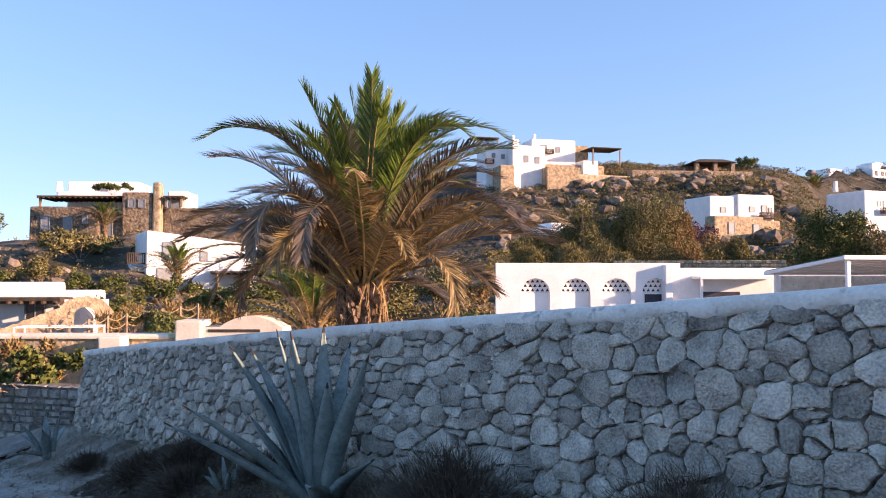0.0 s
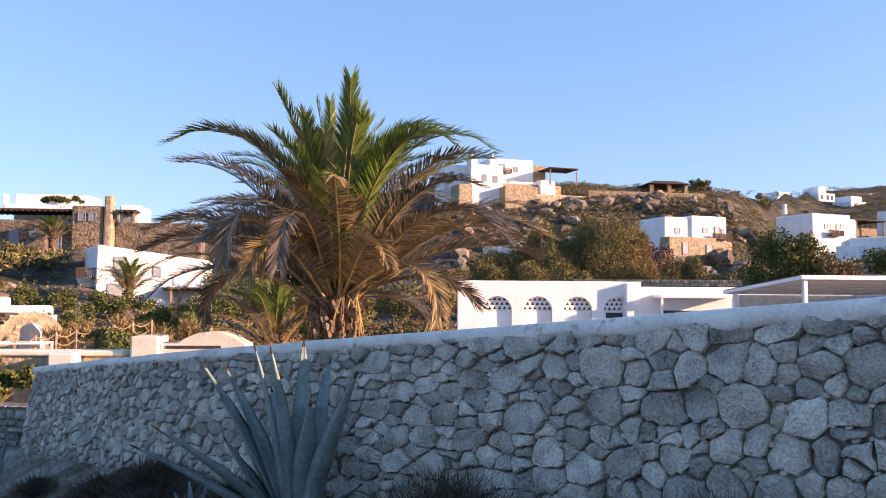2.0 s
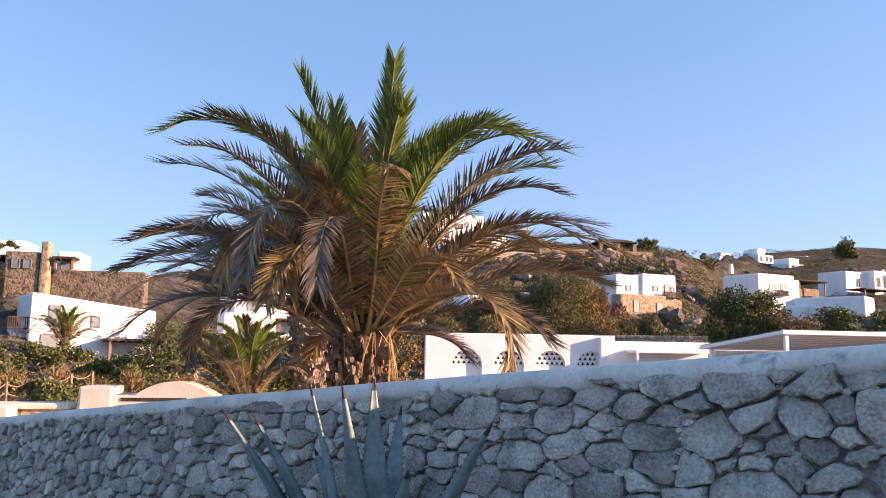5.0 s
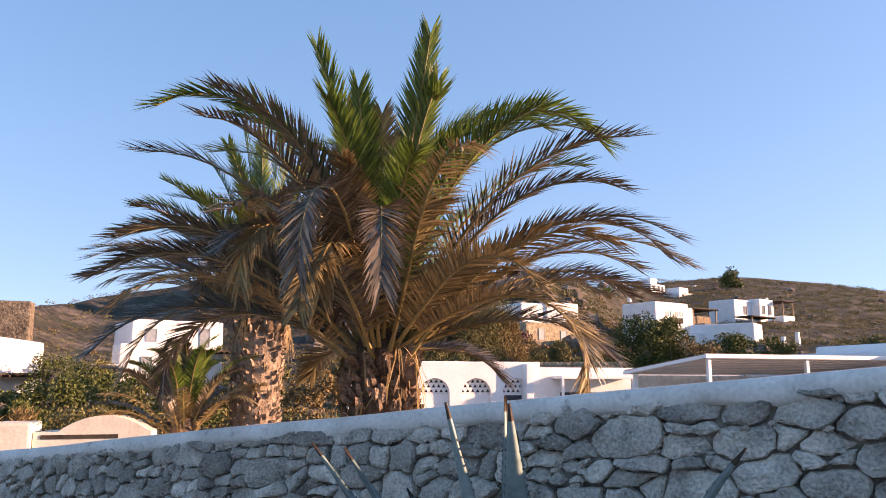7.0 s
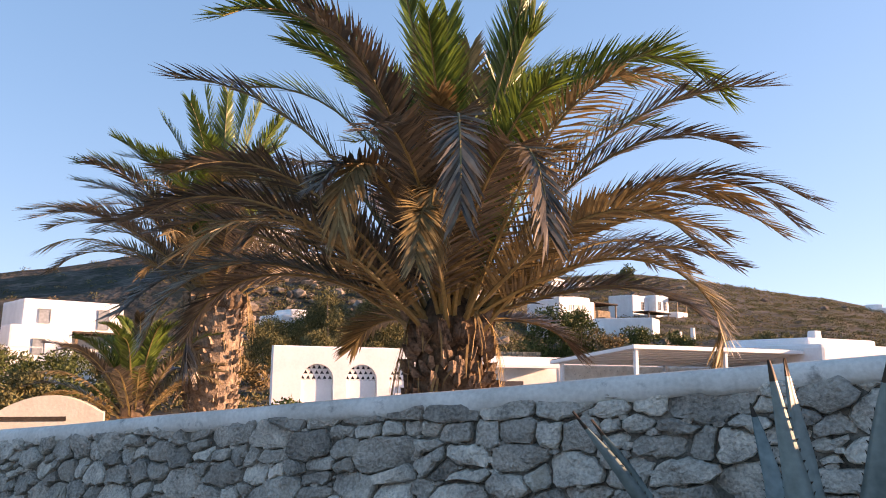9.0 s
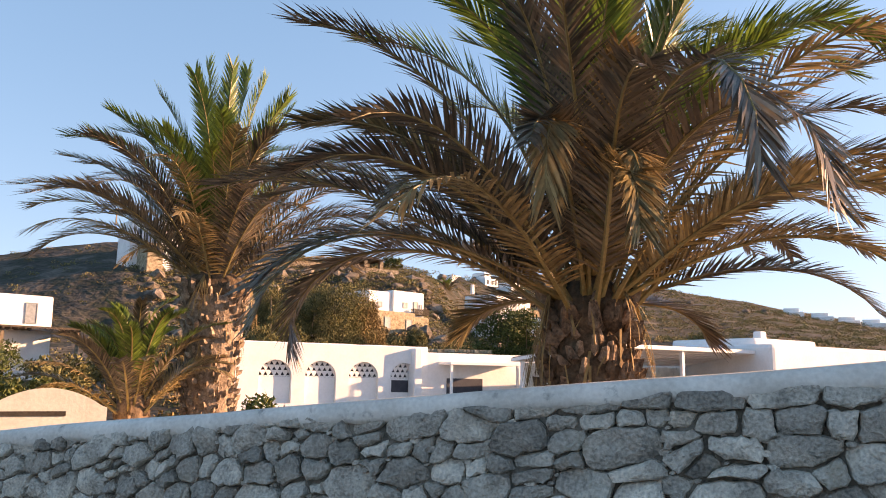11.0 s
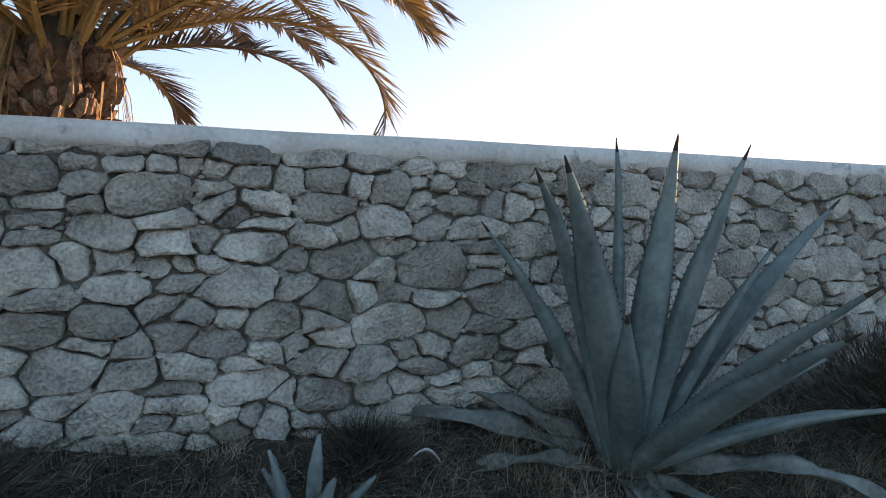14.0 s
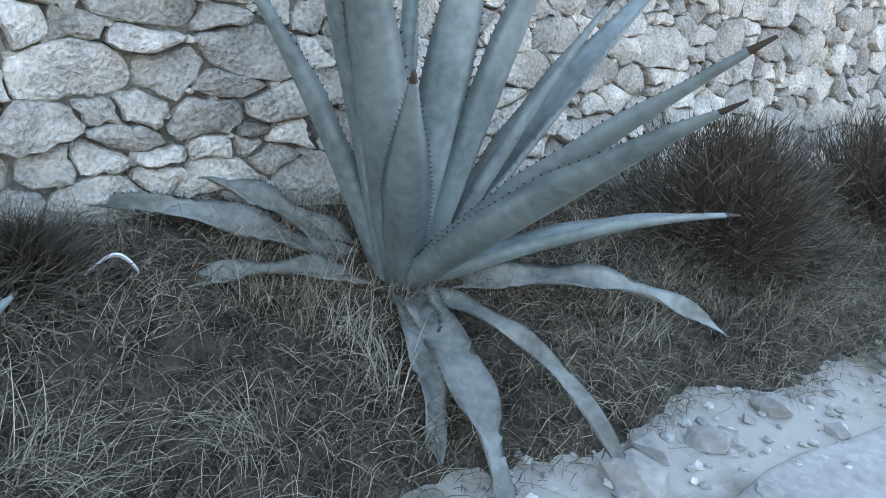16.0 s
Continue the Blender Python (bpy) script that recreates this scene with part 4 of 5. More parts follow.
# ---- agaves ----
def agave_leaf(root, heart, tip, bend, width, seed, old=False):
    """A thick channelled leaf with toothed edges and a dark end thorn."""
    rnd = random.Random(seed)
    tip = Vector(tip)
    flat = max(math.hypot(tip.x, tip.y), 0.02)
    goal = math.atan2(tip.z, flat)
    seg = 22
    lo, hi = goal - 0.3 - abs(radians(bend)), goal + abs(radians(bend)) + 0.3
    for _ in range(26):
        e0 = (lo + hi) / 2
        h = v = 0.0
        for i in range(seg):
            e = e0 - radians(bend) * ((i + 0.5) / seg) ** 1.6
            h, v = h + math.cos(e), v + math.sin(e)
        if math.atan2(v, h) > goal:
            hi = e0
        else:
            lo = e0
    size = tip.length / math.hypot(h, v)
    out = Vector((tip.x, tip.y, 0)).normalized()
    side = Vector((-out.y, out.x, 0))
    p = Vector((0, 0, 0))
    verts, faces, slots = [], [], []
    wob = rnd.uniform(0, 9)
    for i in range(seg + 1):
        t = i / seg
        e = e0 - radians(bend) * t ** 1.6
        d = out * math.cos(e) + Vector((0, 0, math.sin(e)))
        up = d.cross(side)
        w = width * ((0.9 + 0.3 * math.sin(math.pi * min(t * 1.25, 1)) ** 1.2) * (1 - max(0, (t - 0.5) / 0.5) ** 1.8) if not old else (1.0 - 0.3 * t) * (1 - max(0, (t - 0.55) / 0.45) ** 1.7)) * (1 + (0.16 * math.sin(13 * t + wob) if old else 0.0)) + 0.004
        thick = (0.014 if old else 0.05) * (1 - t) ** 0.8 + 0.005
        curl = 0.30 + (0.1 + 0.35 * math.sin(8 * t + wob) * t if old else 0.0)
        twist = (0.45 * math.sin(5 * t + wob) * t if old else 0.12 * math.sin(3 * t + wob))
        twist -= 0.7 * out.y if old else 0.0
        s = side * math.cos(twist) + up * math.sin(twist)
        u2 = up * math.cos(twist) - side * math.sin(twist)
        wave = 0.02 * math.sin(21 * t + wob) if old else 0.004 * math.sin(25 * t + wob)
        for a, lift in ((-1, curl), (-0.55, curl * 0.38), (0, 0), (0.55, curl * 0.38), (1, curl)):
            verts.append(p + s * w * a + u2 * (w * lift + wave * a))
        for a, lift in ((0.6, 0.2), (0, -0.1), (-0.6, 0.2)):
            verts.append(p + s * w * a + u2 * (w * lift * curl * 2 - thick))
        p = p + d * size
    for i in range(seg):
        for k in range(8):
            j = (k + 1) % 8
            faces.append((8 * i + k, 8 * i + j, 8 * i + 8 + j, 8 * i + 8 + k))
            slots.append(1 if i >= seg - 1 and not old else 0)
    faces.append(tuple(8 * seg + k for k in range(8)))
    slots.append(1)
    for i in range(2, seg - 2):
        for a in (0, 4):
            for f in (0.2, 0.7):
                q0, q1 = Vector(verts[8 * i + a]), Vector(verts[8 * i + 8 + a])
                q = q0.lerp(q1, f)
                o = (q - Vector(verts[8 * i + 2])).normalized()
                b = len(verts)
                verts.extend((q - (q1 - q0) * 0.07, q + (q1 - q0) * 0.07, q + o * 0.012 + (q1 - q0) * 0.05))
                faces.append((b, b + 1, b + 2))
                slots.append(1)
    ob = part("leaf", raw(verts, faces, [AGAVE_OLD if old else AGAVE, THORN], slots, True), root, "withered greyish curling leaf" if old else "", Matrix.Translation(heart))
    return ob


def agave(x, y, z, leaves, label, width=0.072, core=0.11):
    root = thing("agave", pose(x, y, z), label, "agave", "agaves along the wall")
    for i, (tx, ty, tz, bend, old) in enumerate(leaves):
        o = Vector((tx, ty, 0)).normalized() * 0.07
        agave_leaf(root, o + Vector((0, 0, 0.10 if not old else 0.05)), (tx, ty, tz - 0.08), bend, width * ((1.0 if i % 3 else 1.18) if not old else old), int(x * 10) + i * 7, bool(old))
    bm = bmesh.new()
    bmesh.ops.create_uvsphere(bm, u_segments=14, v_segments=8, radius=core)
    for v in bm.verts:
        v.co.z = v.co.z * 1.1 + 0.03
    part("core", mesh_of(bm, AGAVE, True), root)


# AGAVES
agave(-1.15, 7.55, -0.70, [(-0.02, 0.16, 1.75, 6, 0), (-0.36, -0.08, 1.73, 6, 0), (-0.2, -0.36, 1.73, 8, 0), (-0.92, 0.3, 1.53, 10, 0), (-0.75, 0.44, 1.49, 12, 0), (-0.38, 0.74, 1.24, 14, 0), (0.5, -0.88, 1.57, 10, 0), (-1.0, -0.83, 1.14, 10, 0),
                           (-1.18, -0.75, 0.98, 6, 0), (0.09, -1.22, 0.55, 20, 0), (-0.62, 0.02, 0.9, -8, 0), (0.17, 0.6, 1.55, 8, 0), (0.12, -0.55, 1.3, 8, 0)] +
      [(-0.04, -1.25, 0.12, 50, 0.85), (-0.36, 1.2, 0.2, 40, 0.8), (-0.06, 0.95, 0.40, 26, 0.95), (-0.66, 0.85, -0.12, 62, 0.6), (-1.05, -0.49, -0.32, 50, 1.1), (-0.85, -0.26, -0.30, 60, 1.0), (-0.85, -0.88, -0.34, 75, 0.45), (0.55, -0.95, 0.72, 10, 0)],
      "large blue-green agave with thorny leaves before the stone wall")
SMALL = [(0.1, 0.05, 0.55, 10, 0), (-0.12, 0.2, 0.5, 15, 0), (-0.2, -0.2, 0.46, 15, 0), (0.1, -0.3, 0.4, 15, 0), (0.05, 0.36, 0.32, 20, 0), (-0.36, 0.1, 0.25, 25, 0), (-0.3, -0.35, 0.1, 40, 1), (-0.4, 0.3, 0.02, 40, 1)]
agave(-2.37, 8.72, -0.88, [(a * 0.6, b * 0.6, c * 0.8, d, e) for a, b, c, d, e in SMALL[:6]], "small agave half hidden in dry grass", 0.021, 0.04)
agave(-6.2, 12.4, -1.28, [(a * 1.15, b * 1.15, c * 1.2, d, e) for a, b, c, d, e in SMALL], "small agave at the end of the wall", 0.05, 0.07)

scrap = thing("leaf_scrap", pose(-1.82, 8.35, ground_z(-1.82, 8.35) + 0.13, 0, 0, 115), "curled white scrap of dried leaf on the verge", "litter")
verts, faces = [], []
for i in range(9):
    t = i / 8
    for k in (-1, 0, 1):
        verts.append((0.16 * t, 0.016 * k * (1 - 0.6 * t), 0.05 * math.sin(3.6 * t) + 0.012 * abs(k)))
for i in range(8):
    for k in range(2):
        faces.append((3 * i + k, 3 * i + 3 + k, 3 * i + 4 + k, 3 * i + 1 + k))
part("leaf_strip", raw(verts, faces, WHITE_TRIM), scrap)
# ---- road, verge, bushes and hillside ----
def build_road():
    verts, faces = [], []
    ns, nd = 160, 22
    for i in range(ns + 1):
        s = -26 + 40 * i / ns
        for j in range(nd + 1):
            d0 = 2.0 + 0.28 * noise.noise(Vector((s * 1.3, 0, 4))) + 0.14 * noise.noise(Vector((s * 4.7, 0, 4)))
            if s > S_LEFT:
                d0 -= 9.0 * ease(S_LEFT, S_LEFT + 0.8, s)
            d = d0 + (7.0 - d0) * (j / nd) ** 2.5
            p = WALL_0 + WALL_U * s + WALL_N * d
            verts.append((p.x, p.y, ground_z(p.x, p.y, False) + (0.012 if j > 1 else (0.004 if j else -0.03))))
    for i in range(ns):
        for j in range(nd):
            a = i * (nd + 1) + j
            faces.append((a, a + nd + 1, a + nd + 2, a + 1)[::-1])
    me = raw(verts, faces, ROAD, smooth=True)
    tagged(new("road", me), "pale dusty concrete lane with tyre marks", "road", kind="structure")


build_road()


def leaf_cloud(lumps, count, size, seed, narrow=0.5):
    """Leaves as small bent blades scattered through the lumps (x, y, z, radius, flatten)."""
    rnd = random.Random(seed)
    verts, faces = [], []
    total = sum(l[3] ** 2 for l in lumps)
    for x, y, z, r, fl in lumps:
        for _ in range(int(count * r * r / total)):
            a, c = rnd.uniform(0, 2 * math.pi), rnd.uniform(-0.55, 1.0)
            q = math.sqrt(max(1 - c * c, 0))
            k = r * rnd.uniform(0.55, 1.08)
            p = Vector((x + k * q * math.cos(a), y + k * q * math.sin(a), z + k * c * fl))
            d = Vector((rnd.gauss(0, 1), rnd.gauss(0, 1), rnd.gauss(0.5 if narrow > 0.4 else 1.3, 0.8))).normalized()
            w = d.orthogonal().normalized()
            w = (Matrix.Rotation(rnd.uniform(0, 6.28), 3, d) @ w) * size * narrow * 0.5
            ln = size * rnd.uniform(0.6, 1.4)
            b = len(verts)
            verts.extend((p, p + d * ln * 0.5 + w, p + d * ln, p + d * ln * 0.5 - w))
            faces.append((b, b + 1, b + 2, b + 3))
    return verts, faces


def bush(x, y, wide, tall, mat, count, size, seed, label, category="bush", narrow=0.5, sink=0.0, deep=None):
    rnd = random.Random(seed)
    z = ground_z(x, y) - sink
    root = thing("bush", pose(x, y, z), label, category)
    deep = deep or wide
    lumps = []
    for k in range(9 + int(wide)):
        a, u = rnd.uniform(0, 6.28), rnd.uniform(0, 1) ** 0.6
        zz = rnd.uniform(0.25, 0.8)
        sh = 1 - 0.5 * max(zz - 0.5, 0)
        lumps.append((wide * 0.42 * u * math.cos(a) * sh, deep * 0.42 * u * math.sin(a) * sh, tall * zz, min(wide, tall) * rnd.uniform(0.13, 0.27), rnd.uniform(0.8, 1.3)))
    v, f = leaf_cloud(lumps, count, size, seed, narrow)
    part("foliage", raw(v, f, mat), root)
    v, f = [], []
    for lx, ly, lz, r, fl in lumps[:7]:
        tv, tf = tube([(lx * 0.1, ly * 0.1, -0.2), (lx * 0.45, ly * 0.45, lz * 0.5), (lx, ly, lz)], [0.03 * tall * 0.5, 0.02 * tall * 0.5, 0.006 * tall], 5)
        v2 = len(v)
        v.extend(tv)
        f.extend(tuple(i + v2 for i in q) for q in tf)
    part("stem", raw(v, f, WOOD), root)["kind"] = "stuff"
    return root


def polar(az, r):
    return r * math.sin(radians(az)), r * math.cos(radians(az))


SPOTS = ((8.0, 84, 7.0, 8.4, SCRUB), (10.3, 82, 6.5, 10.0, SCRUB), (12.4, 84, 7.0, 10.6, SCRUB), (14.6, 84, 7.0, 10.2, SCRUB), (16.6, 86, 5.5, 9.6, SCRUB_DRY), (9.4, 74, 5.0, 5.0, SCRUB), (13.0, 74, 5.0, 4.6, SCRUB), (6.2, 80, 6.0, 6.4, SCRUB), (18.4, 90, 5.0, 5.0, SCRUB), (20.5, 92, 5.0, 5.2, SCRUB))
for i, (az, r, w, h, m) in enumerate(SPOTS):
    bush(*polar(az, r), w, h, m, 17000, 0.27, 300 + i, "tall feathery olive-brown tamarisk bush behind the arcade", narrow=0.26)
bush(*polar(18.0, 128), 6.0, 6.4, BOUGAIN, 2600, 0.42, 320, "dark purple bougainvillea beside the rubble house")
bush(*polar(19.3, 112), 6.5, 5.5, SCRUB_DRY, 2600, 0.36, 321, "dry russet bush below the rubble house")
bush(*polar(25.6, 84), 6.0, 9.6, BUSH, 8000, 0.30, 322, "dense rounded green bush above the pergola")
bush(*polar(27.8, 85), 6.4, 9.0, BUSH, 8000, 0.30, 323, "dense rounded green bush above the pergola")
bush(*polar(29.2, 84), 5.0, 6.0, SCRUB_DRY, 3200, 0.30, 324, "yellowing bush above the pergola")
bush(*polar(22.0, 86), 5.4, 4.6, SCRUB, 3400, 0.30, 325, "grey-brown thorny bush on the slope")
bush(*polar(32.5, 100), 5.0, 4.6, BUSH, 2400, 0.34, 326, "tall green cactus-like shrub by the white house")
bush(*polar(35.0, 104), 4.0, 3.6, BUSH, 2000, 0.32, 327, "green garden shrub by the white house")
bush(*polar(41.0, 112), 7.0, 3.6, SCRUB, 2600, 0.34, 328, "garden shrubs beside the white outbuilding")
bush(*polar(33.8, 330), 10.0, 10.0, BUSH, 1500, 1.0, 329, "dark round tree on the far ridge")
bush(*polar(21.3, 205), 7.0, 3.0, BUSH, 1400, 0.5, 330, "dark shrub by the ridge pavilion")
bush(*polar(58.5, 420), 18.0, 6.0, SCRUB, 2200, 1.3, 333, "tall hazy trees by the bay")
bush(*polar(66, 420), 44.0, 6.0, SCRUB, 2200, 1.3, 334, "hazy trees on the far shore")
bush(*polar(-19.5, 66), 6.0, 2.6, BUSH, 2400, 0.26, 335, "low green shrubs below the white house")
bush(*polar(-16.5, 60), 4.0, 2.4, BUSH, 1800, 0.24, 336, "round dark green shrub")
bush(*polar(-22.5, 52), 4.4, 2.2, BUSH, 2000, 0.2, 337, "low green shrub by the stone arch")
bush(*polar(-24.8, 90), 12.0, 3.0, SCRUB, 2800, 0.36, 338, "low prickly-pear scrub below the mansion")
bush(*polar(-31.5, 92), 8.0, 5.0, BUSH, 2200, 0.4, 339, "dark green bush at the mansion's corner")
bush(*polar(-8.5, 62), 6.0, 3.6, BUSH, 2600, 0.26, 340, "green shrubs between the palms and the hill")
bush(*polar(-4.5, 58), 5.0, 3.2, SCRUB, 2400, 0.26, 341, "olive shrubs between the palms and the hill")
bush(*polar(-0.5, 64), 6.0, 4.0, SCRUB, 2600, 0.28, 342, "olive shrubs between the palms and the hill")
bush(*polar(3.0, 60), 5.0, 3.0, SCRUB_DRY, 2600, 0.26, 343, "dry shrubs between the palms and the hill")
for i, (az, r, w, h) in enumerate(((-13.0, 58, 5.0, 3.0), (-11.0, 66, 6.0, 4.0), (-9.0, 56, 4.6, 2.6), (-7.0, 72, 6.0, 4.6), (-12.5, 82, 7.0, 4.6), (-9.5, 78, 6.5, 4.4), (-6.0, 50, 3.6, 2.4), (-15.0, 54, 4.0, 2.0), (-27.0, 78, 7.0, 2.4), (-24.0, 70, 6.0, 2.2), (-30.0, 70, 6.0, 2.6))):
    bush(*polar(az, r), w, h, (BUSH, BUSH, SCRUB)[i % 3], 2600, 0.24, 380 + i, ("dark green garden shrubs on the terraces", "dark green garden shrubs on the terraces", "olive scrub on the terraces")[i % 3])
roof_x, roof_y = polar(-22.8, 97.5)
bush(roof_x, roof_y, 5.6, 1.1, BUSH, 2600, 0.28, 347, "green creeper spilling over the mansion's pergola", sink=ground_z(roof_x, roof_y) - 11.1, deep=2.0)
bush(-8.6, 16.6, 3.4, 1.0, BUSH, 2600, 0.13, 344, "leafy yellow-green hedge over the low wall", "hedge", 0.7, -0.5)
bush(-11.0, 16.9, 3.4, 1.0, BUSH, 2600, 0.13, 345, "leafy yellow-green hedge over the low wall", "hedge", 0.7, -0.5)
bush(-9.6, 18.0, 4.0, 1.2, SCRUB_DRY, 2600, 0.14, 346, "dry yellow shrubs behind the hedge", "hedge", 0.4, -0.6)
for i, (bx, by, bw, bh) in enumerate(((-9.5, 27.0, 2.6, 1.5), (-6.6, 25.0, 2.2, 1.4), (-4.6, 30.0, 3.0, 1.9), (-11.5, 33.0, 3.2, 1.8), (-7.6, 36.0, 3.4, 2.2), (-1.0, 27.5, 2.8, 1.7), (1.4, 31.0, 3.0, 1.9), (-14.0, 38.0, 3.0, 1.6))):
    bush(bx, by, bw, bh, (BUSH, SCRUB, SCRUB_DRY)[i % 3], 2200, 0.17, 360 + i, ("dark green garden shrub behind the wall", "olive garden shrub behind the wall", "dry tawny shrub behind the wall")[i % 3])
for i, (az, r) in enumerate(((-21.5, 48), (-19, 50), (-17, 47), (-15, 50), (-23, 44))):
    bush(*polar(az, r), 1.6, 1.5, SCRUB_DRY, 500, 0.5, 350 + i, "tuft of tall tawny grass", "grass tuft", 0.1)


def hill_scrub():
    rnd = random.Random(41)
    for name, mat, count, label in (("scrub", SCRUB, 14000, "olive-green thorny scrub covering the hillside"), ("dry_scrub", SCRUB_DRY, 4600, "tawny dry scrub covering the hillside")):
        verts, faces = [], []
        for _ in range(count):
            az = rnd.uniform(-34, 74)
            r = 56 + 380 * rnd.random() ** 1.7
            u = rnd.random()
            if u < 0.36:
                az, r = rnd.uniform(3, 30), rnd.uniform(92, 215)
            elif u < 0.68:
                az, r = rnd.uniform(26, 62), rnd.uniform(140, 445)
            x, y = polar(az, r)
            if noise.noise(Vector((x * 0.06, y * 0.06, 1))) < rnd.uniform(-0.8, 0.05):
                continue
            z = ground_z(x, y)
            sz = rnd.uniform(0.5, 1.3) * (0.75 + r / 650)
            v, f = leaf_cloud([(x, y, z + sz * 0.12, sz, 0.45)], 34, sz * 0.34, rnd.random(), 0.45)
            b = len(verts)
            verts.extend(v)
            faces.extend(tuple(i + b for i in q) for q in f)
        tagged(new(name, raw(verts, faces, mat)), label, "scrub", kind="stuff")


hill_scrub()


def rock(bm_cache, p, r, seed, flat=0.7):
    """Verts and faces of one angular boulder."""
    verts, faces = bm_cache
    rnd = random.Random(seed)
    off = Vector((rnd.uniform(0, 99), rnd.uniform(0, 99), 0))
    turn = Euler((rnd.uniform(0, 3), rnd.uniform(0, 3), rnd.uniform(0, 3))).to_matrix()
    out = []
    for v in verts:
        q = turn @ (v * (1 + 0.45 * noise.noise(v * 1.1 + off) + 0.16 * noise.noise(v * 2.7 + off)))
        out.append(Vector((q.x * r, q.y * r, q.z * r * flat)) + Vector(p))
    return out, faces


def ico(sub):
    bm = bmesh.new()
    bmesh.ops.create_icosphere(bm, subdivisions=sub, radius=1)
    v, f = [x.co.copy() for x in bm.verts], [tuple(q.index for q in face.verts) for face in bm.faces]
    bm.free()
    return v, f


ICO2, ICO1 = ico(2), ico(1)


def hill_boulders():
    rnd = random.Random(44)
    verts, faces = [], []
    for i in range(900):
        if i < 330 or i >= 620:
            az, r = rnd.uniform(4, 24), rnd.uniform(138, 185)
        elif i < 450:
            az, r = rnd.uniform(-32, -14), rnd.uniform(55, 95)
        else:
            az, r = rnd.uniform(24, 60), rnd.uniform(100, 400)
        x, y = polar(az, r)
        sz = rnd.choice((0.3, 0.4, 0.55, 0.7, 1.4)) * rnd.uniform(0.7, 1.3) * (1.1 if i < 330 or i >= 620 else (0.5 if i < 450 else 1.0))
        v, f = rock(ICO1, (x, y, ground_z(x, y) + sz * 0.2), sz, i)
        b = len(verts)
        verts.extend(v)
        faces.extend(tuple(k + b for k in q) for q in f)
    tagged(new("boulders", raw(verts, faces, BOULDER)), "rounded brown granite boulders strewn over the hillside", "boulder", kind="stuff")


hill_boulders()

# stones at the edge of the lane
edge_rnd = random.Random(7)
for i in range(46):
    s = edge_rnd.uniform(-4.0, 1.2) if i < 34 else edge_rnd.uniform(1.5, 8.5)
    d = 1.74 + edge_rnd.gauss(0.06, 0.13)
    p = WALL_0 + WALL_U * s + WALL_N * d
    r = edge_rnd.choice((0.03, 0.04, 0.05, 0.07, 0.09, 0.12))
    v, f = rock(ICO1, (0, 0, 0), r, 900 + i, 0.7)
    tagged(new("rock", raw(v, f, ROAD)), "pale loose rock at the edge of the lane", "rock", "loose rocks").matrix_basis = pose(p.x, p.y, ground_z(p.x, p.y) + r * 0.2)


def pebbles():
    rnd = random.Random(48)
    verts, faces = [], []
    for i in range(900):
        s, d = rnd.uniform(-6, 9), rnd.gauss(1.86, 0.2)
        if d < 1.3:
            continue
        p = WALL_0 + WALL_U * s + WALL_N * d
        r = rnd.uniform(0.006, 0.028)
        v, f = rock(ICO1, (p.x, p.y, ground_z(p.x, p.y) + r * 0.3), r, 3000 + i)
        b = len(verts)
        verts.extend(v)
        faces.extend(tuple(k + b for k in q) for q in f)
    tagged(new("pebbles", raw(verts, faces, PEBBLE)), "pale pebbles and rubble along the lane's edge", "gravel", kind="stuff")


pebbles()


def mat_z(s, d):
    """Height of the matted dead growth above the bare ground: humps that thin out at the lane and the wall's left end."""
    hump = 0.055 + 0.07 * noise.noise(Vector((s * 1.5, d * 1.9, 21))) + 0.03 * noise.noise(Vector((s * 5, d * 5, 22)))
    lane = 1.58 + 0.22 * noise.noise(Vector((s * 1.6, 0, 8))) + 0.07 * noise.noise(Vector((s * 7, 0, 3)))
    at = s + 0.7 * noise.noise(Vector((s * 0.7, d * 2.2, 31)))
    ends = ease(-6.4, -5.7, at) * (1 - ease(4.6, 5.3, at))
    return max(hump, 0.012) * ends * ease(0.0, 0.25, lane - d) * (1 - 0.8 * ease(2.6, 4.2, s)) - 0.03 * ease(0.04, -0.06, lane - d) - 0.06 * (1 - ends)


def build_thatch():
    verts, faces = [], []
    ns, nd = 300, 36
    for i in range(ns + 1):
        s = -7.0 + 13.0 * i / ns
        for j in range(nd + 1):
            d = -0.05 + 2.05 * j / nd
            p = WALL_0 + WALL_U * s + WALL_N * d
            verts.append((p.x, p.y, ground_z(p.x, p.y) + mat_z(s, d) + 0.012 * noise.noise(Vector((s * 22, d * 22, 5)))))
    for i in range(ns):
        for j in range(nd):
            a = i * (nd + 1) + j
            faces.append((a, a + 1, a + nd + 2, a + nd + 1))
    tagged(new("dead_thatch", raw(verts, faces, THATCH, smooth=True)), "dark brown mat of dead plants on the verge", "dry growth", kind="stuff")


build_thatch()


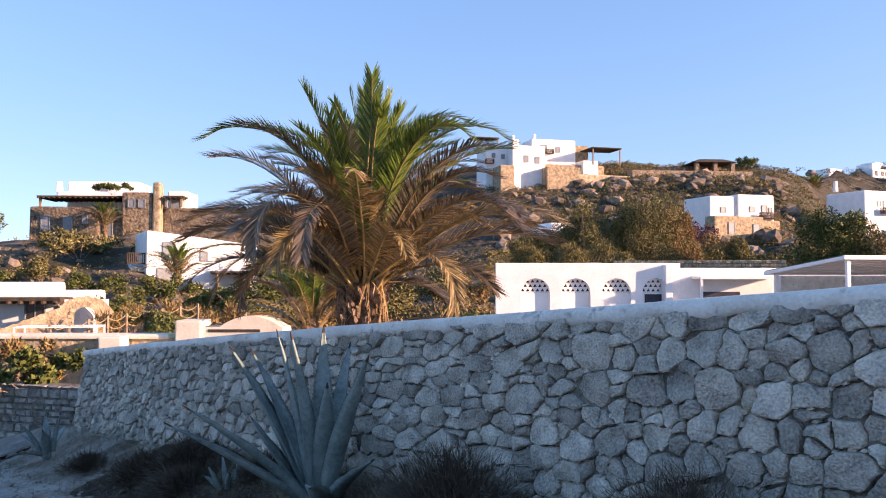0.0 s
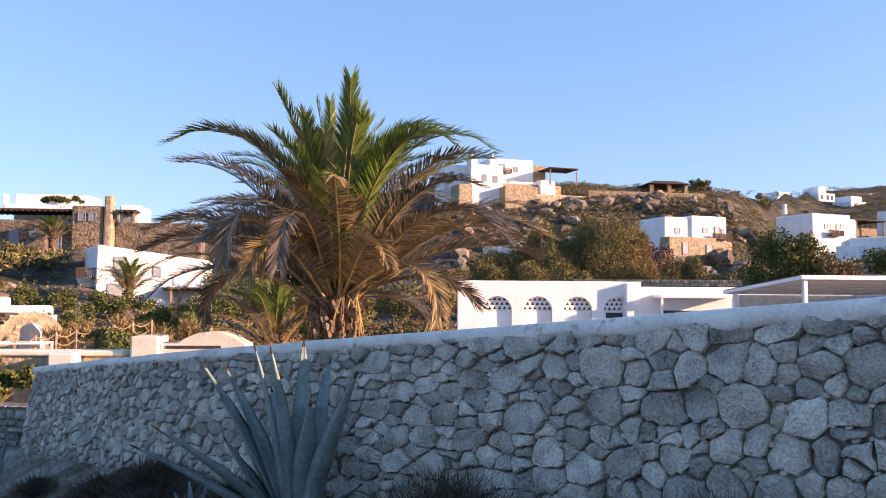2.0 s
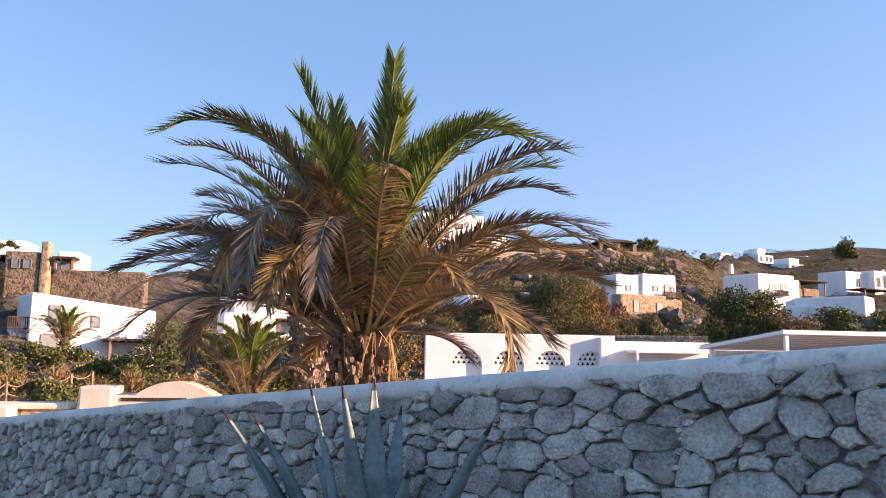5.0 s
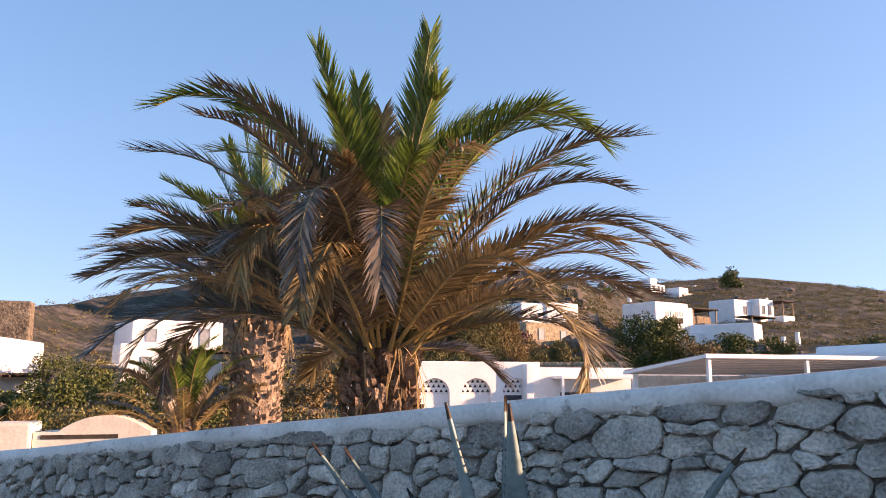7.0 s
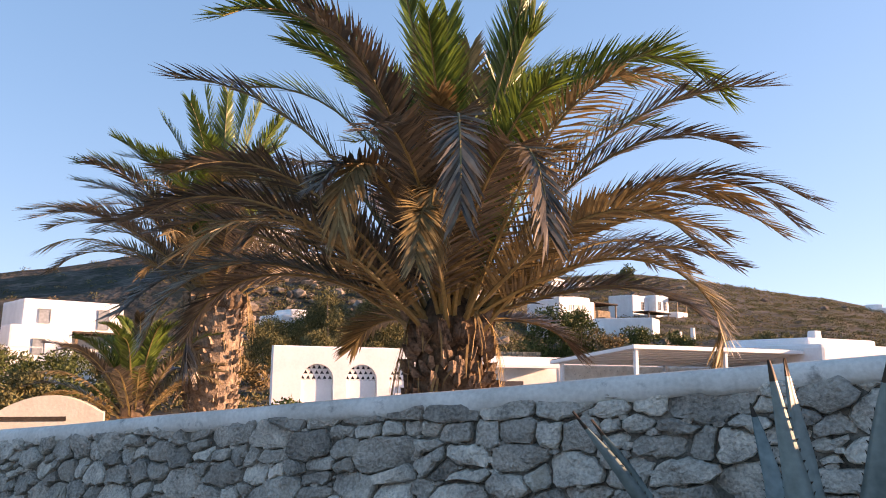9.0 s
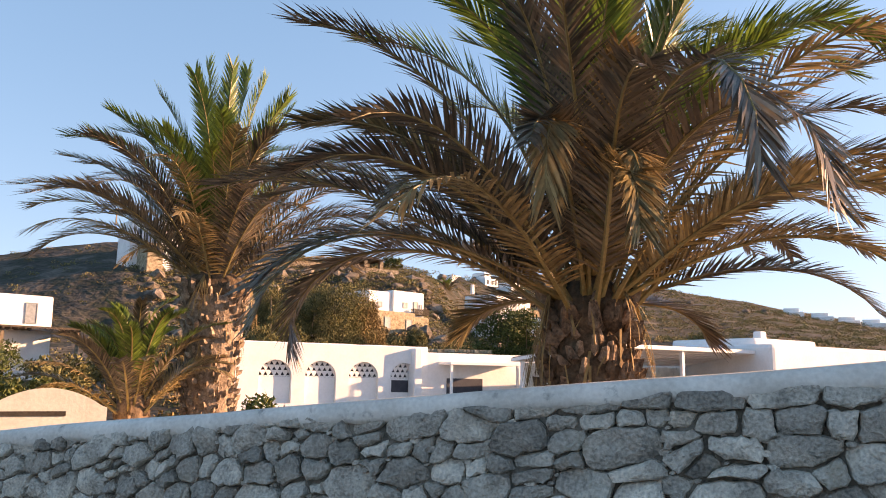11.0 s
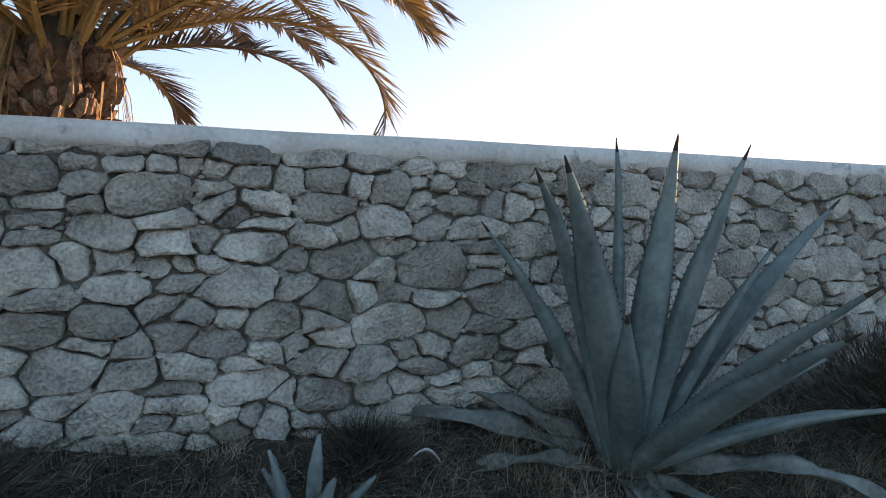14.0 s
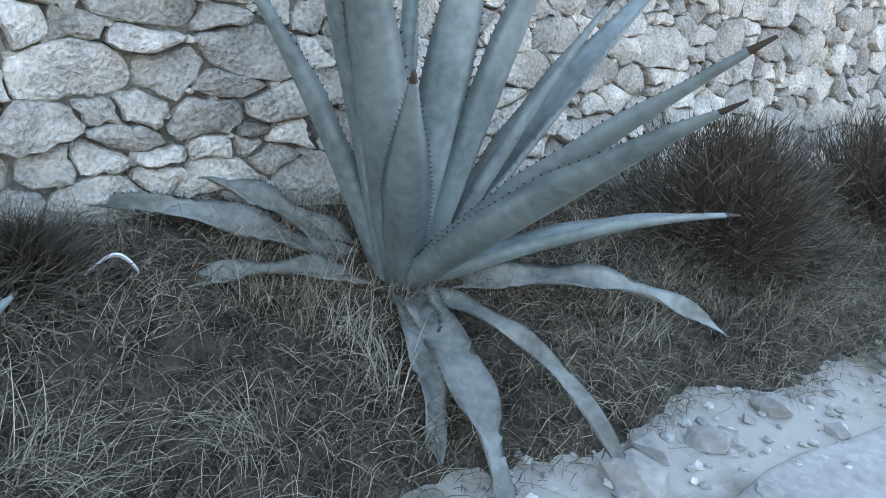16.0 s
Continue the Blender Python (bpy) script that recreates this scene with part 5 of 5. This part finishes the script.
def verge_grass(name, mat, count, seed, low, high, thin, label, rise):
    """Curling dead strands tangled over the mat."""
    rnd = random.Random(seed)
    verts, faces = [], []
    made = 0
    while made < count:
        s, d = rnd.uniform(-6.5, 9.3), rnd.uniform(0.02, 1.9)
        if s < -4.5 and rnd.random() < 0.6 or s > 3.0 and rnd.random() < 0.75:
            continue
        if noise.noise(Vector((s * 1.6, d * 2.0, seed))) < -0.3 + rnd.uniform(-0.4, 0.25) or d > 1.60 + 0.22 * noise.noise(Vector((s * 1.6, 0, 8))) + rnd.gauss(0, 0.05):
            continue
        made += 1
        p = WALL_0 + WALL_U * s + WALL_N * d
        floor_z = ground_z(p.x, p.y) + max(mat_z(s, d), 0.0)
        p.z = floor_z + rnd.uniform(-0.01, 0.02)
        ln = rnd.uniform(low, high)
        a, up = rnd.uniform(0, 6.28), rnd.uniform(0.05, rise)
        turn, fall = rnd.gauss(0, 0.55), rnd.uniform(0.1, 0.75)
        b = len(verts)
        for i in range(5):
            o = Vector((math.cos(a) * math.cos(up), math.sin(a) * math.cos(up), math.sin(up)))
            w = Vector((-math.sin(a), math.cos(a), 0.5)) * thin * (1 - 0.17 * i)
            verts.extend((p - w, p + w))
            p = p + o * ln / 4
            p.z = max(p.z, floor_z - 0.02)
            a, up = a + turn, up - fall
        faces.extend((b + 2 * i, b + 2 * i + 1, b + 2 * i + 3, b + 2 * i + 2) for i in range(4))
    tagged(new(name, raw(verts, faces, mat)), label, "grass", kind="stuff")


verge_grass("dry_grass", STRAW, 26000, 61, 0.07, 0.26, 0.0013, "tangled grey-brown dry grass on the verge", 1.2)
verge_grass("dead_stalks", TWIG, 22000, 62, 0.05, 0.20, 0.0017, "dark matted dead stalks on the verge", 1.4)


def grass_clumps(count, seed):
    """Arching tufts of long thin strands."""
    rnd = random.Random(seed)
    verts, faces = [], []
    for _ in range(count):
        s, d = rnd.uniform(-4.5, 1.9), rnd.uniform(0.25, 1.35)
        c = WALL_0 + WALL_U * s + WALL_N * d
        lean = rnd.uniform(0, 6.28)
        tall = rnd.uniform(0.22, 0.48)
        for _ in range(rnd.randint(25, 60)):
            p = c + Vector((rnd.gauss(0, 0.05), rnd.gauss(0, 0.05), 0))
            p.z = ground_z(p.x, p.y) + 0.02
            a = lean + rnd.gauss(0, 0.9)
            o = Vector((math.cos(a), math.sin(a), 0))
            sd = Vector((-o.y, o.x, 0))
            ln, el, bend = tall * rnd.uniform(0.6, 1.15), rnd.uniform(0.8, 1.45), rnd.uniform(1.0, 2.3)
            kink = rnd.uniform(-0.5, 0.5)
            b = len(verts)
            for i in range(5):
                w = sd * 0.0019 * (1 - 0.2 * i)
                verts.extend((p - w, p + w))
                e = el - bend * i / 4
                q = p + (o * math.cos(e) + Vector((0, 0, math.sin(e))) + sd * kink * i / 4) * ln / 5
                q.z = max(q.z, ground_z(q.x, q.y) + 0.02)
                p = q
            faces.extend((b + 2 * i, b + 2 * i + 1, b + 2 * i + 3, b + 2 * i + 2) for i in range(4))
    tagged(new("grass_tufts", raw(verts, faces, PALE_STRAW)), "arching tufts of pale dry grass on the verge", "grass", kind="stuff")


grass_clumps(95, 64)


def twig_bush(s, d, wide, tall, count, seed, label):
    rnd = random.Random(seed)
    p = WALL_0 + WALL_U * s + WALL_N * d
    root = thing("dry_shrub", pose(p.x, p.y, ground_z(p.x, p.y) - 0.02), label, "shrub", "dry shrubs along the wall")
    verts, faces = [], []
    for _ in range(count):
        a, el = rnd.uniform(0, 6.28), rnd.uniform(0.05, 1.5)
        ln = rnd.uniform(0.75, 1.05)
        end = Vector((math.cos(a) * math.cos(el) * wide * ln, math.sin(a) * math.cos(el) * wide * ln, math.sin(el) * tall * ln))
        k0 = rnd.uniform(0.15, 0.9)
        st = end * k0
        dd = (end.normalized() + Vector((rnd.gauss(0, 0.45), rnd.gauss(0, 0.45), rnd.gauss(0.1, 0.4)))).normalized()
        l2 = rnd.uniform(0.06, 0.18)
        w = dd.orthogonal().normalized() * 0.0022
        b = len(verts)
        e = st + dd * l2
        verts.extend((st - w, st + w, st + dd * l2 * 0.6 + w * 0.8, st + dd * l2 * 0.6 - w * 0.8, e))
        faces.extend(((b, b + 1, b + 2, b + 3), (b + 3, b + 2, b + 4)))
    part("brushwood", raw(verts, faces, TWIG), root)["kind"] = "stuff"
    sv, sf = [], []
    for _ in range(26):
        a, el = rnd.uniform(0, 6.28), rnd.uniform(0.2, 1.45)
        end = Vector((math.cos(a) * math.cos(el) * wide, math.sin(a) * math.cos(el) * wide, math.sin(el) * tall)) * 0.85
        v, f = tube([(0, 0, 0), end * 0.5 + Vector((rnd.gauss(0, 0.03), rnd.gauss(0, 0.03), 0.02)), end], [0.008, 0.005, 0.002], 4)
        b = len(sv)
        sv.extend(v)
        sf.extend(tuple(i + b for i in q) for q in f)
    part("stem", raw(sv, sf, TWIG), root)["kind"] = "stuff"


twig_bush(-2.1, 0.72, 0.85, 0.82, 15000, 71, "dark rounded dry shrub before the wall")
twig_bush(-4.0, 0.6, 0.75, 0.8, 9000, 72, "dark twiggy dry shrub against the wall")
twig_bush(2.3, 0.9, 0.7, 0.34, 7000, 73, "low dark brown dead shrub on the verge")
twig_bush(3.6, 0.9, 0.7, 0.40, 7000, 74, "low dark brown dead shrub on the verge")
twig_bush(-5.6, 0.7, 0.7, 0.6, 6000, 75, "dark twiggy dry shrub against the wall")
twig_bush(1.25, 0.45, 0.4, 0.3, 4000, 76, "low matted dead shrub on the verge")
twig_bush(3.0, 0.55, 0.7, 0.45, 9000, 78, "low dark brown dead shrub on the verge")
twig_bush(5.6, 1.0, 0.5, 0.25, 3000, 77, "low dark dead shrub by the small agave")


# ---- low walls and garden pieces on the far side ----
def coursed_wall(name, x0, y0, x1, y1, z0, z1, thick, size, seed, label, mat):
    """A rubble wall of separate stones laid in rough courses."""
    rnd = random.Random(seed)
    a, b = Vector((x0, y0, 0)), Vector((x1, y1, 0))
    ln = (b - a).length
    u = (b - a).normalized()
    n = Vector((u.y, -u.x, 0))
    root = thing(name, pose(x0, y0, 0, 0, 0, math.degrees(math.atan2(u.y, u.x))), label, "wall", kind="structure")
    part("core", box(0, 0.04, z0 - 0.6, ln, thick, z1 - 0.03, JOINT), root)
    verts, faces = [], []
    z = z0
    while z < z1 - 0.02:
        h = min(size * rnd.uniform(0.6, 1.2), z1 - z)
        x = 0.0
        while x < ln:
            w = size * rnd.uniform(0.8, 2.2)
            e = min(x + w, ln)
            o = rnd.uniform(-0.03, 0.02)
            i = len(verts)
            j = [rnd.uniform(-0.02, 0.02) for _ in range(8)]
            g = 0.012
            verts.extend(((x + g, 0.06, z + g), (e - g, 0.06, z + g), (e - g, 0.06, z + h - g), (x + g, 0.06, z + h - g),
                          (x + 0.03, o + j[0], z + 0.03), (e - 0.03, o + j[1], z + 0.03 + j[2]), (e - 0.035, o + j[3], z + h - 0.03), (x + 0.035, o + j[4], z + h - 0.03 + j[5])))
            faces.extend(((i + 4, i + 5, i + 6, i + 7), (i, i + 1, i + 5, i + 4), (i + 1, i + 2, i + 6, i + 5), (i + 2, i + 3, i + 7, i + 6), (i + 3, i, i + 4, i + 7)))
            x = e
        z += h
    part("stones", raw(verts, faces, mat), root)["kind"] = "stuff"
    return root


coursed_wall("wall_lane", -14.0, 17.6, -5.9, 15.2, -1.75, -0.62, 0.5, 0.17, 5, "low grey-brown rubble wall across the lane", RUBBLE_GREY)
coursed_wall("wall_terrace", 13.0, 60.0, 25.0, 57.2, 0.5, 2.75, 0.6, 0.3, 6, "brown rubble terrace wall above the arcade", SUNLIT_TAN_RUBBLE)


def stone_arch():
    root = thing("stone_arch", pose(-18.9, 41.6, -1.6, 0, 0, 25), "tan rubble garden gate with a rounded arch", "gate")
    verts, faces = [], []
    n = 60
    for i in range(n + 1):
        x = -4.6 + 6.0 * i / n
        if x < -1.1:
            top = 1.55 + 0.38 * (x + 1.1)
        else:
            top = 0.75 + 1.35 * math.sqrt(max(1 - (x / 1.5) ** 2, 0.02))
        top += 0.07 * noise.noise(Vector((x * 4, 0, 0)))
        low = math.sqrt(max(0.58 ** 2 - x * x, 0)) + 0.95 if abs(x) < 0.58 else -0.6
        for y in (0, 0.6):
            verts.extend(((x, y, low), (x, y, top)))
    for i in range(n):
        a = 4 * i
        faces += [(a, a + 4, a + 5, a + 1), (a + 2, a + 3, a + 7, a + 6), (a + 1, a + 5, a + 7, a + 3), (a, a + 2, a + 6, a + 4)]
    faces += [(0, 1, 3, 2), (4 * n, 4 * n + 2, 4 * n + 3, 4 * n + 1)]
    part("arch_masonry", raw(verts, faces, SUNLIT_TAN_RUBBLE), root)
    ring = random.Random(15)
    for k in range(13):
        a = math.pi * (0.04 + 0.92 * k / 12)
        me = box(-0.10, -0.05, -0.13, 0.10, 0.3, 0.13, SUNLIT_TAN_RUBBLE, 0.02)
        part("voussoir", me, root, m=pose(0.71 * math.cos(a), 0, 0.95 + 0.71 * math.sin(a), 0, -math.degrees(a) + 90 + ring.uniform(-5, 5), 0))
    part("white_wall", box(-1.0, 1.4, -0.6, 1.2, 1.7, 1.9, WHITE), root)


stone_arch()


def rope_fence():
    root = thing("rope_fence", pose(0, 0, 0), "rustic rope fence on wooden posts beside a garden path", "fence")
    tops = []
    for k in range(9):
        az, r = -26.5 + 1.15 * k, 38.5 + 0.45 * k
        x, y = polar(az, r)
        z = -1.55 + 0.09 * k
        part("post", box(-0.06, -0.06, -0.8, 0.06, 0.06, 1.0, WOOD, 0.01), root, m=pose(x, y, z, 0, 0, k * 20))
        tops.append(Vector((x, y, z + 0.92)))
    for a, b in zip(tops, tops[1:]):
        for drop in (0.0, 0.38):
            pts = [a.lerp(b, f / 6) - Vector((0, 0, drop + 0.2 * math.sin(math.pi * f / 6))) for f in range(7)]
            part("rope", raw(*tube(pts, [0.022] * 7, 5), ROPE), root)


rope_fence()


def white_frame(x, y, z, w, d, h, rz, label):
    root = thing("white_frame", pose(x, y, z, 0, 0, rz), label, "frame")
    for px in (0, w):
        for py in (0, d):
            part("post", box(px - 0.03, py - 0.03, -0.8, px + 0.03, py + 0.03, h, WHITE_TRIM), root)
    for py in (0, d):
        part("beam", box(-0.035, py - 0.035, h + 0.002, w + 0.035, py + 0.035, h + 0.06, WHITE_TRIM), root)
    for px in (0, w):
        part("beam", box(px - 0.032, 0.037, h + 0.004, px + 0.032, d - 0.037, h + 0.058, WHITE_TRIM), root)


white_frame(-18.6, 34.2, -1.7, 3.4, 1.2, 1.0, 8, "white tubular garden frame by the rope fence")
white_frame(-14.6, 78.0, 0.2, 4.6, 3.0, 2.6, 5, "white pergola frame below the garden")
# ---- wall stones, each its own piece ----
def stone_cells(s0, s1, h0, h1, seed):
    """Rubble packed by size: large stones first, smaller ones wedged between, each cut off where it meets its neighbours."""
    rnd = random.Random(seed)
    grid = np.linspace(s0, s1, 400)
    stretch = np.interp(grid, (-3.5, -1.2, 2.8, 5.0), (1.15, 1.9, 1.85, 1.2))
    warped = np.concatenate(([0.0], np.cumsum((grid[1] - grid[0]) / stretch[1:])))
    size = np.interp(grid, (-4.0, -1.4, 2.5, 6.0), (0.74, 0.63, 0.61, 0.58))
    tight = (np.interp((-3.5, -1.5, 3.5, 6.0), grid, warped), (0.35, 0.92, 0.88, 0.5))
    sites, cell = [], 0.25
    buckets = {}

    def near(x, y, reach):
        k = int(reach / cell) + 1
        bx, by = int(x // cell), int(y // cell)
        for i in range(bx - k, bx + k + 1):
            for j in range(by - k, by + k + 1):
                yield from buckets.get((i, j), ())

    def bent(x, y):
        """Joints wander: one smooth field shifts all outlines alike."""
        edge = min(1.0, (h1 - y) / 0.06, (y - h0) / 0.06, (s1 - x) / 0.1, (x - s0) / 0.1)
        a, b = Vector((x * 3.6, y * 3.6, 3.0)), Vector((x * 11, y * 11, 8.0))
        da, db = noise.noise_vector(a), noise.noise_vector(b)
        return (x + max(edge, 0) * (0.055 * da.x + 0.018 * db.x), y + max(edge, 0) * (0.04 * da.y + 0.018 * db.y))

    for r, tries in ((0.19, 300), (0.15, 1500), (0.12, 4000), (0.09, 9000), (0.066, 14000), (0.045, 14000)):
        for _ in range(tries):
            x, y = rnd.uniform(0, warped[-1]), rnd.uniform(h0, h1)
            rr = r * rnd.uniform(0.85, 1.15) * float(np.interp(x, warped, size))
            if rr > 0.045 and rnd.random() < float(np.interp(x, tight[0], tight[1])):
                course = 0.148 + 0.035 * noise.noise(Vector((x * 0.9, 0, 4)))
                k = (y - h0) / course
                k = round(k) if rr > 0.098 else math.floor(k) + 0.5
                y = min(max(h0 + k * course + rnd.gauss(0, 0.016), h0 + 0.03), h1 - 0.03)
            if all(max(abs(x - q[0]), abs(y - q[1])) > 0.82 * (rr + q[2]) or math.hypot(x - q[0], y - q[1]) > 1.02 * (rr + q[2]) for q in near(x, y, rr + 0.3)):
                sites.append((x, y, rr))
                buckets.setdefault((int(x // cell), int(y // cell)), []).append(sites[-1])
    cells = []
    for x, y, r in sites:
        poly = [(max(x - 0.5, 0), max(y - 0.5, h0)), (min(x + 0.5, warped[-1]), max(y - 0.5, h0)), (min(x + 0.5, warped[-1]), min(y + 0.5, h1)), (max(x - 0.5, 0), min(y + 0.5, h1))]
        for q in sorted(near(x, y, 0.8), key=lambda q: (q[0] - x) ** 2 + (q[1] - y) ** 2)[:26]:
            dx, dy = q[0] - x, q[1] - y
            d2 = dx * dx + dy * dy
            if d2 < 1e-9:
                continue
            lim = (d2 + 0.55 * (r * r - q[2] * q[2])) / 2
            out = []
            for a, b in zip(poly, poly[1:] + poly[:1]):
                fa, fb = (a[0] - x) * dx + (a[1] - y) * dy - lim, (b[0] - x) * dx + (b[1] - y) * dy - lim
                if fa <= 0:
                    out.append(a)
                if (fa < 0 < fb) or (fb < 0 < fa):
                    t = fa / (fa - fb)
                    out.append((a[0] + (b[0] - a[0]) * t, a[1] + (b[1] - a[1]) * t))
            poly = out
            if len(poly) < 3:
                break
        if len(poly) > 2:
            flat = [(float(np.interp(px, warped, grid)), py) for px, py in poly]
            cells.append([bent(p[0] + (q[0] - p[0]) * f, p[1] + (q[1] - p[1]) * f) for p, q in zip(flat, flat[1:] + flat[:1]) for f in ((0.0, 0.5) if math.hypot(q[0] - p[0], q[1] - p[1]) > 0.09 else (0.0,))])
    return cells


def stone_shape(cell, rnd):
    """One rubble stone: rounded outline, worn edges and an uneven, slightly tilted face."""
    n = len(cell)
    cx, cy = sum(p[0] for p in cell) / n, sum(p[1] for p in cell) / n
    gap = rnd.choice((-0.001, 0.001, 0.002, 0.004, 0.009))
    ring = []
    for k in range(n):
        p, q = cell[k], cell[(k + 1) % n]
        ln = math.hypot(q[0] - p[0], q[1] - p[1])
        if ln < 0.025:
            ring.append(((p[0] + q[0]) / 2, (p[1] + q[1]) / 2))
            continue
        for f in (0.16, 0.5, 0.84) if ln > 0.14 else (0.22, 0.78) if ln > 0.06 else (0.5,):
            ring.append((p[0] + (q[0] - p[0]) * f + rnd.uniform(-0.009, 0.009), p[1] + (q[1] - p[1]) * f + rnd.uniform(-0.009, 0.009)))
    n = len(ring)
    wide = max(math.hypot(p[0] - cx, p[1] - cy) for p in ring)
    proud = rnd.uniform(-0.008, 0.042) * min(wide / 0.1, 1.0)
    ta, tb = rnd.uniform(-0.2, 0.2), rnd.uniform(-0.28, 0.2)
    key = rnd.uniform(0, 99)
    verts, faces = [], []
    for level, inset in ((0, 0.0), (1, 0.003), (2, 0.011), (3, 0.0)):
        for x, y in ring:
            dx, dy = x - cx, y - cy
            ln = max(math.hypot(dx, dy), 1e-4)
            f = 0.55 * rnd.uniform(0.88, 1.12) if level == 3 else 1 - min((gap + inset * rnd.uniform(0.6, 1.4)) / ln, 0.5)
            s, h = cx + dx * f, cy + dy * f
            out = -0.05
            if level:
                out = proud + (s - cx) * ta + (h - cy) * tb + (-0.014, 0.0, 0.008)[level - 1] + rnd.uniform(-0.003, 0.003) + 0.026 * noise.noise(Vector((s * 9, h * 9, key)))
            s = min(max(s, S_RIGHT), S_LEFT)
            verts.append(on_wall(s, wall_top(s) + h, out))
    for a in (0, n, 2 * n):
        for k in range(n):
            j = (k + 1) % n
            faces.append((a + k, a + j, a + n + j, a + n + k))
    verts.append(on_wall(cx, wall_top(cx) + cy, proud + 0.010 + 0.026 * noise.noise(Vector((cx * 9, cy * 9, key)))))
    for k in range(n):
        faces.append((3 * n + k, 3 * n + (k + 1) % n, 4 * n))
    return verts, faces


def lay_stones():
    rnd = random.Random(5)
    cells = stone_cells(S_RIGHT, S_LEFT, -1.74, -0.075, 12)
    near, rest = [], []
    for c in cells:
        s = sum(p[0] for p in c) / len(c)
        h = sum(p[1] for p in c) / len(c)
        (near if -2.4 < s < 3.2 and h > -1.5 else rest).append(c)
    rv, rf = [], []
    for i, c in enumerate(near + rest):
        v, f = stone_shape(c, rnd)
        f = [q[::-1] for q in f]
        if i < min(len(near), 330):
            part("stone", raw(v, f, STONE), wall_stone)
        else:
            b = len(rv)
            rv.extend(v)
            rf.extend(tuple(k + b for k in q) for q in f)
    cv, cf = [], []
    for c in cells:
        for p in c:
            if rnd.random() > 0.07 or not (S_RIGHT + 0.1 < p[0] < S_LEFT - 0.1 and -1.7 < p[1] < -0.1):
                continue
            r, k = rnd.uniform(0.012, 0.032), rnd.randint(5, 7)
            i, a0 = len(cv), rnd.uniform(0, 6.28)
            for depth, f in ((-0.05, 1.0), (rnd.uniform(0.0, 0.02), 0.8)):
                for j in range(k):
                    a = a0 + 2 * math.pi * j / k
                    q = r * f * rnd.uniform(0.75, 1.2)
                    s_ = p[0] + q * 1.4 * math.cos(a)
                    cv.append(on_wall(s_, wall_top(s_) + p[1] + q * 0.8 * math.sin(a), depth + rnd.uniform(-0.004, 0.006)))
            cf.extend((i + (j + 1) % k, i + j, i + k + j, i + k + (j + 1) % k) for j in range(k))
            cf.append(tuple(i + k + j for j in range(k - 1, -1, -1)))
    ob = part("chinking", raw(cv, cf, STONE_FAR), wall_stone, "small wedged filler stones")
    ob["kind"] = "stuff"
    ob = part("stones", raw(rv, rf, STONE_FAR), wall_stone, "grey granite rubble stones")
    ob["kind"] = "stuff"


lay_stones()
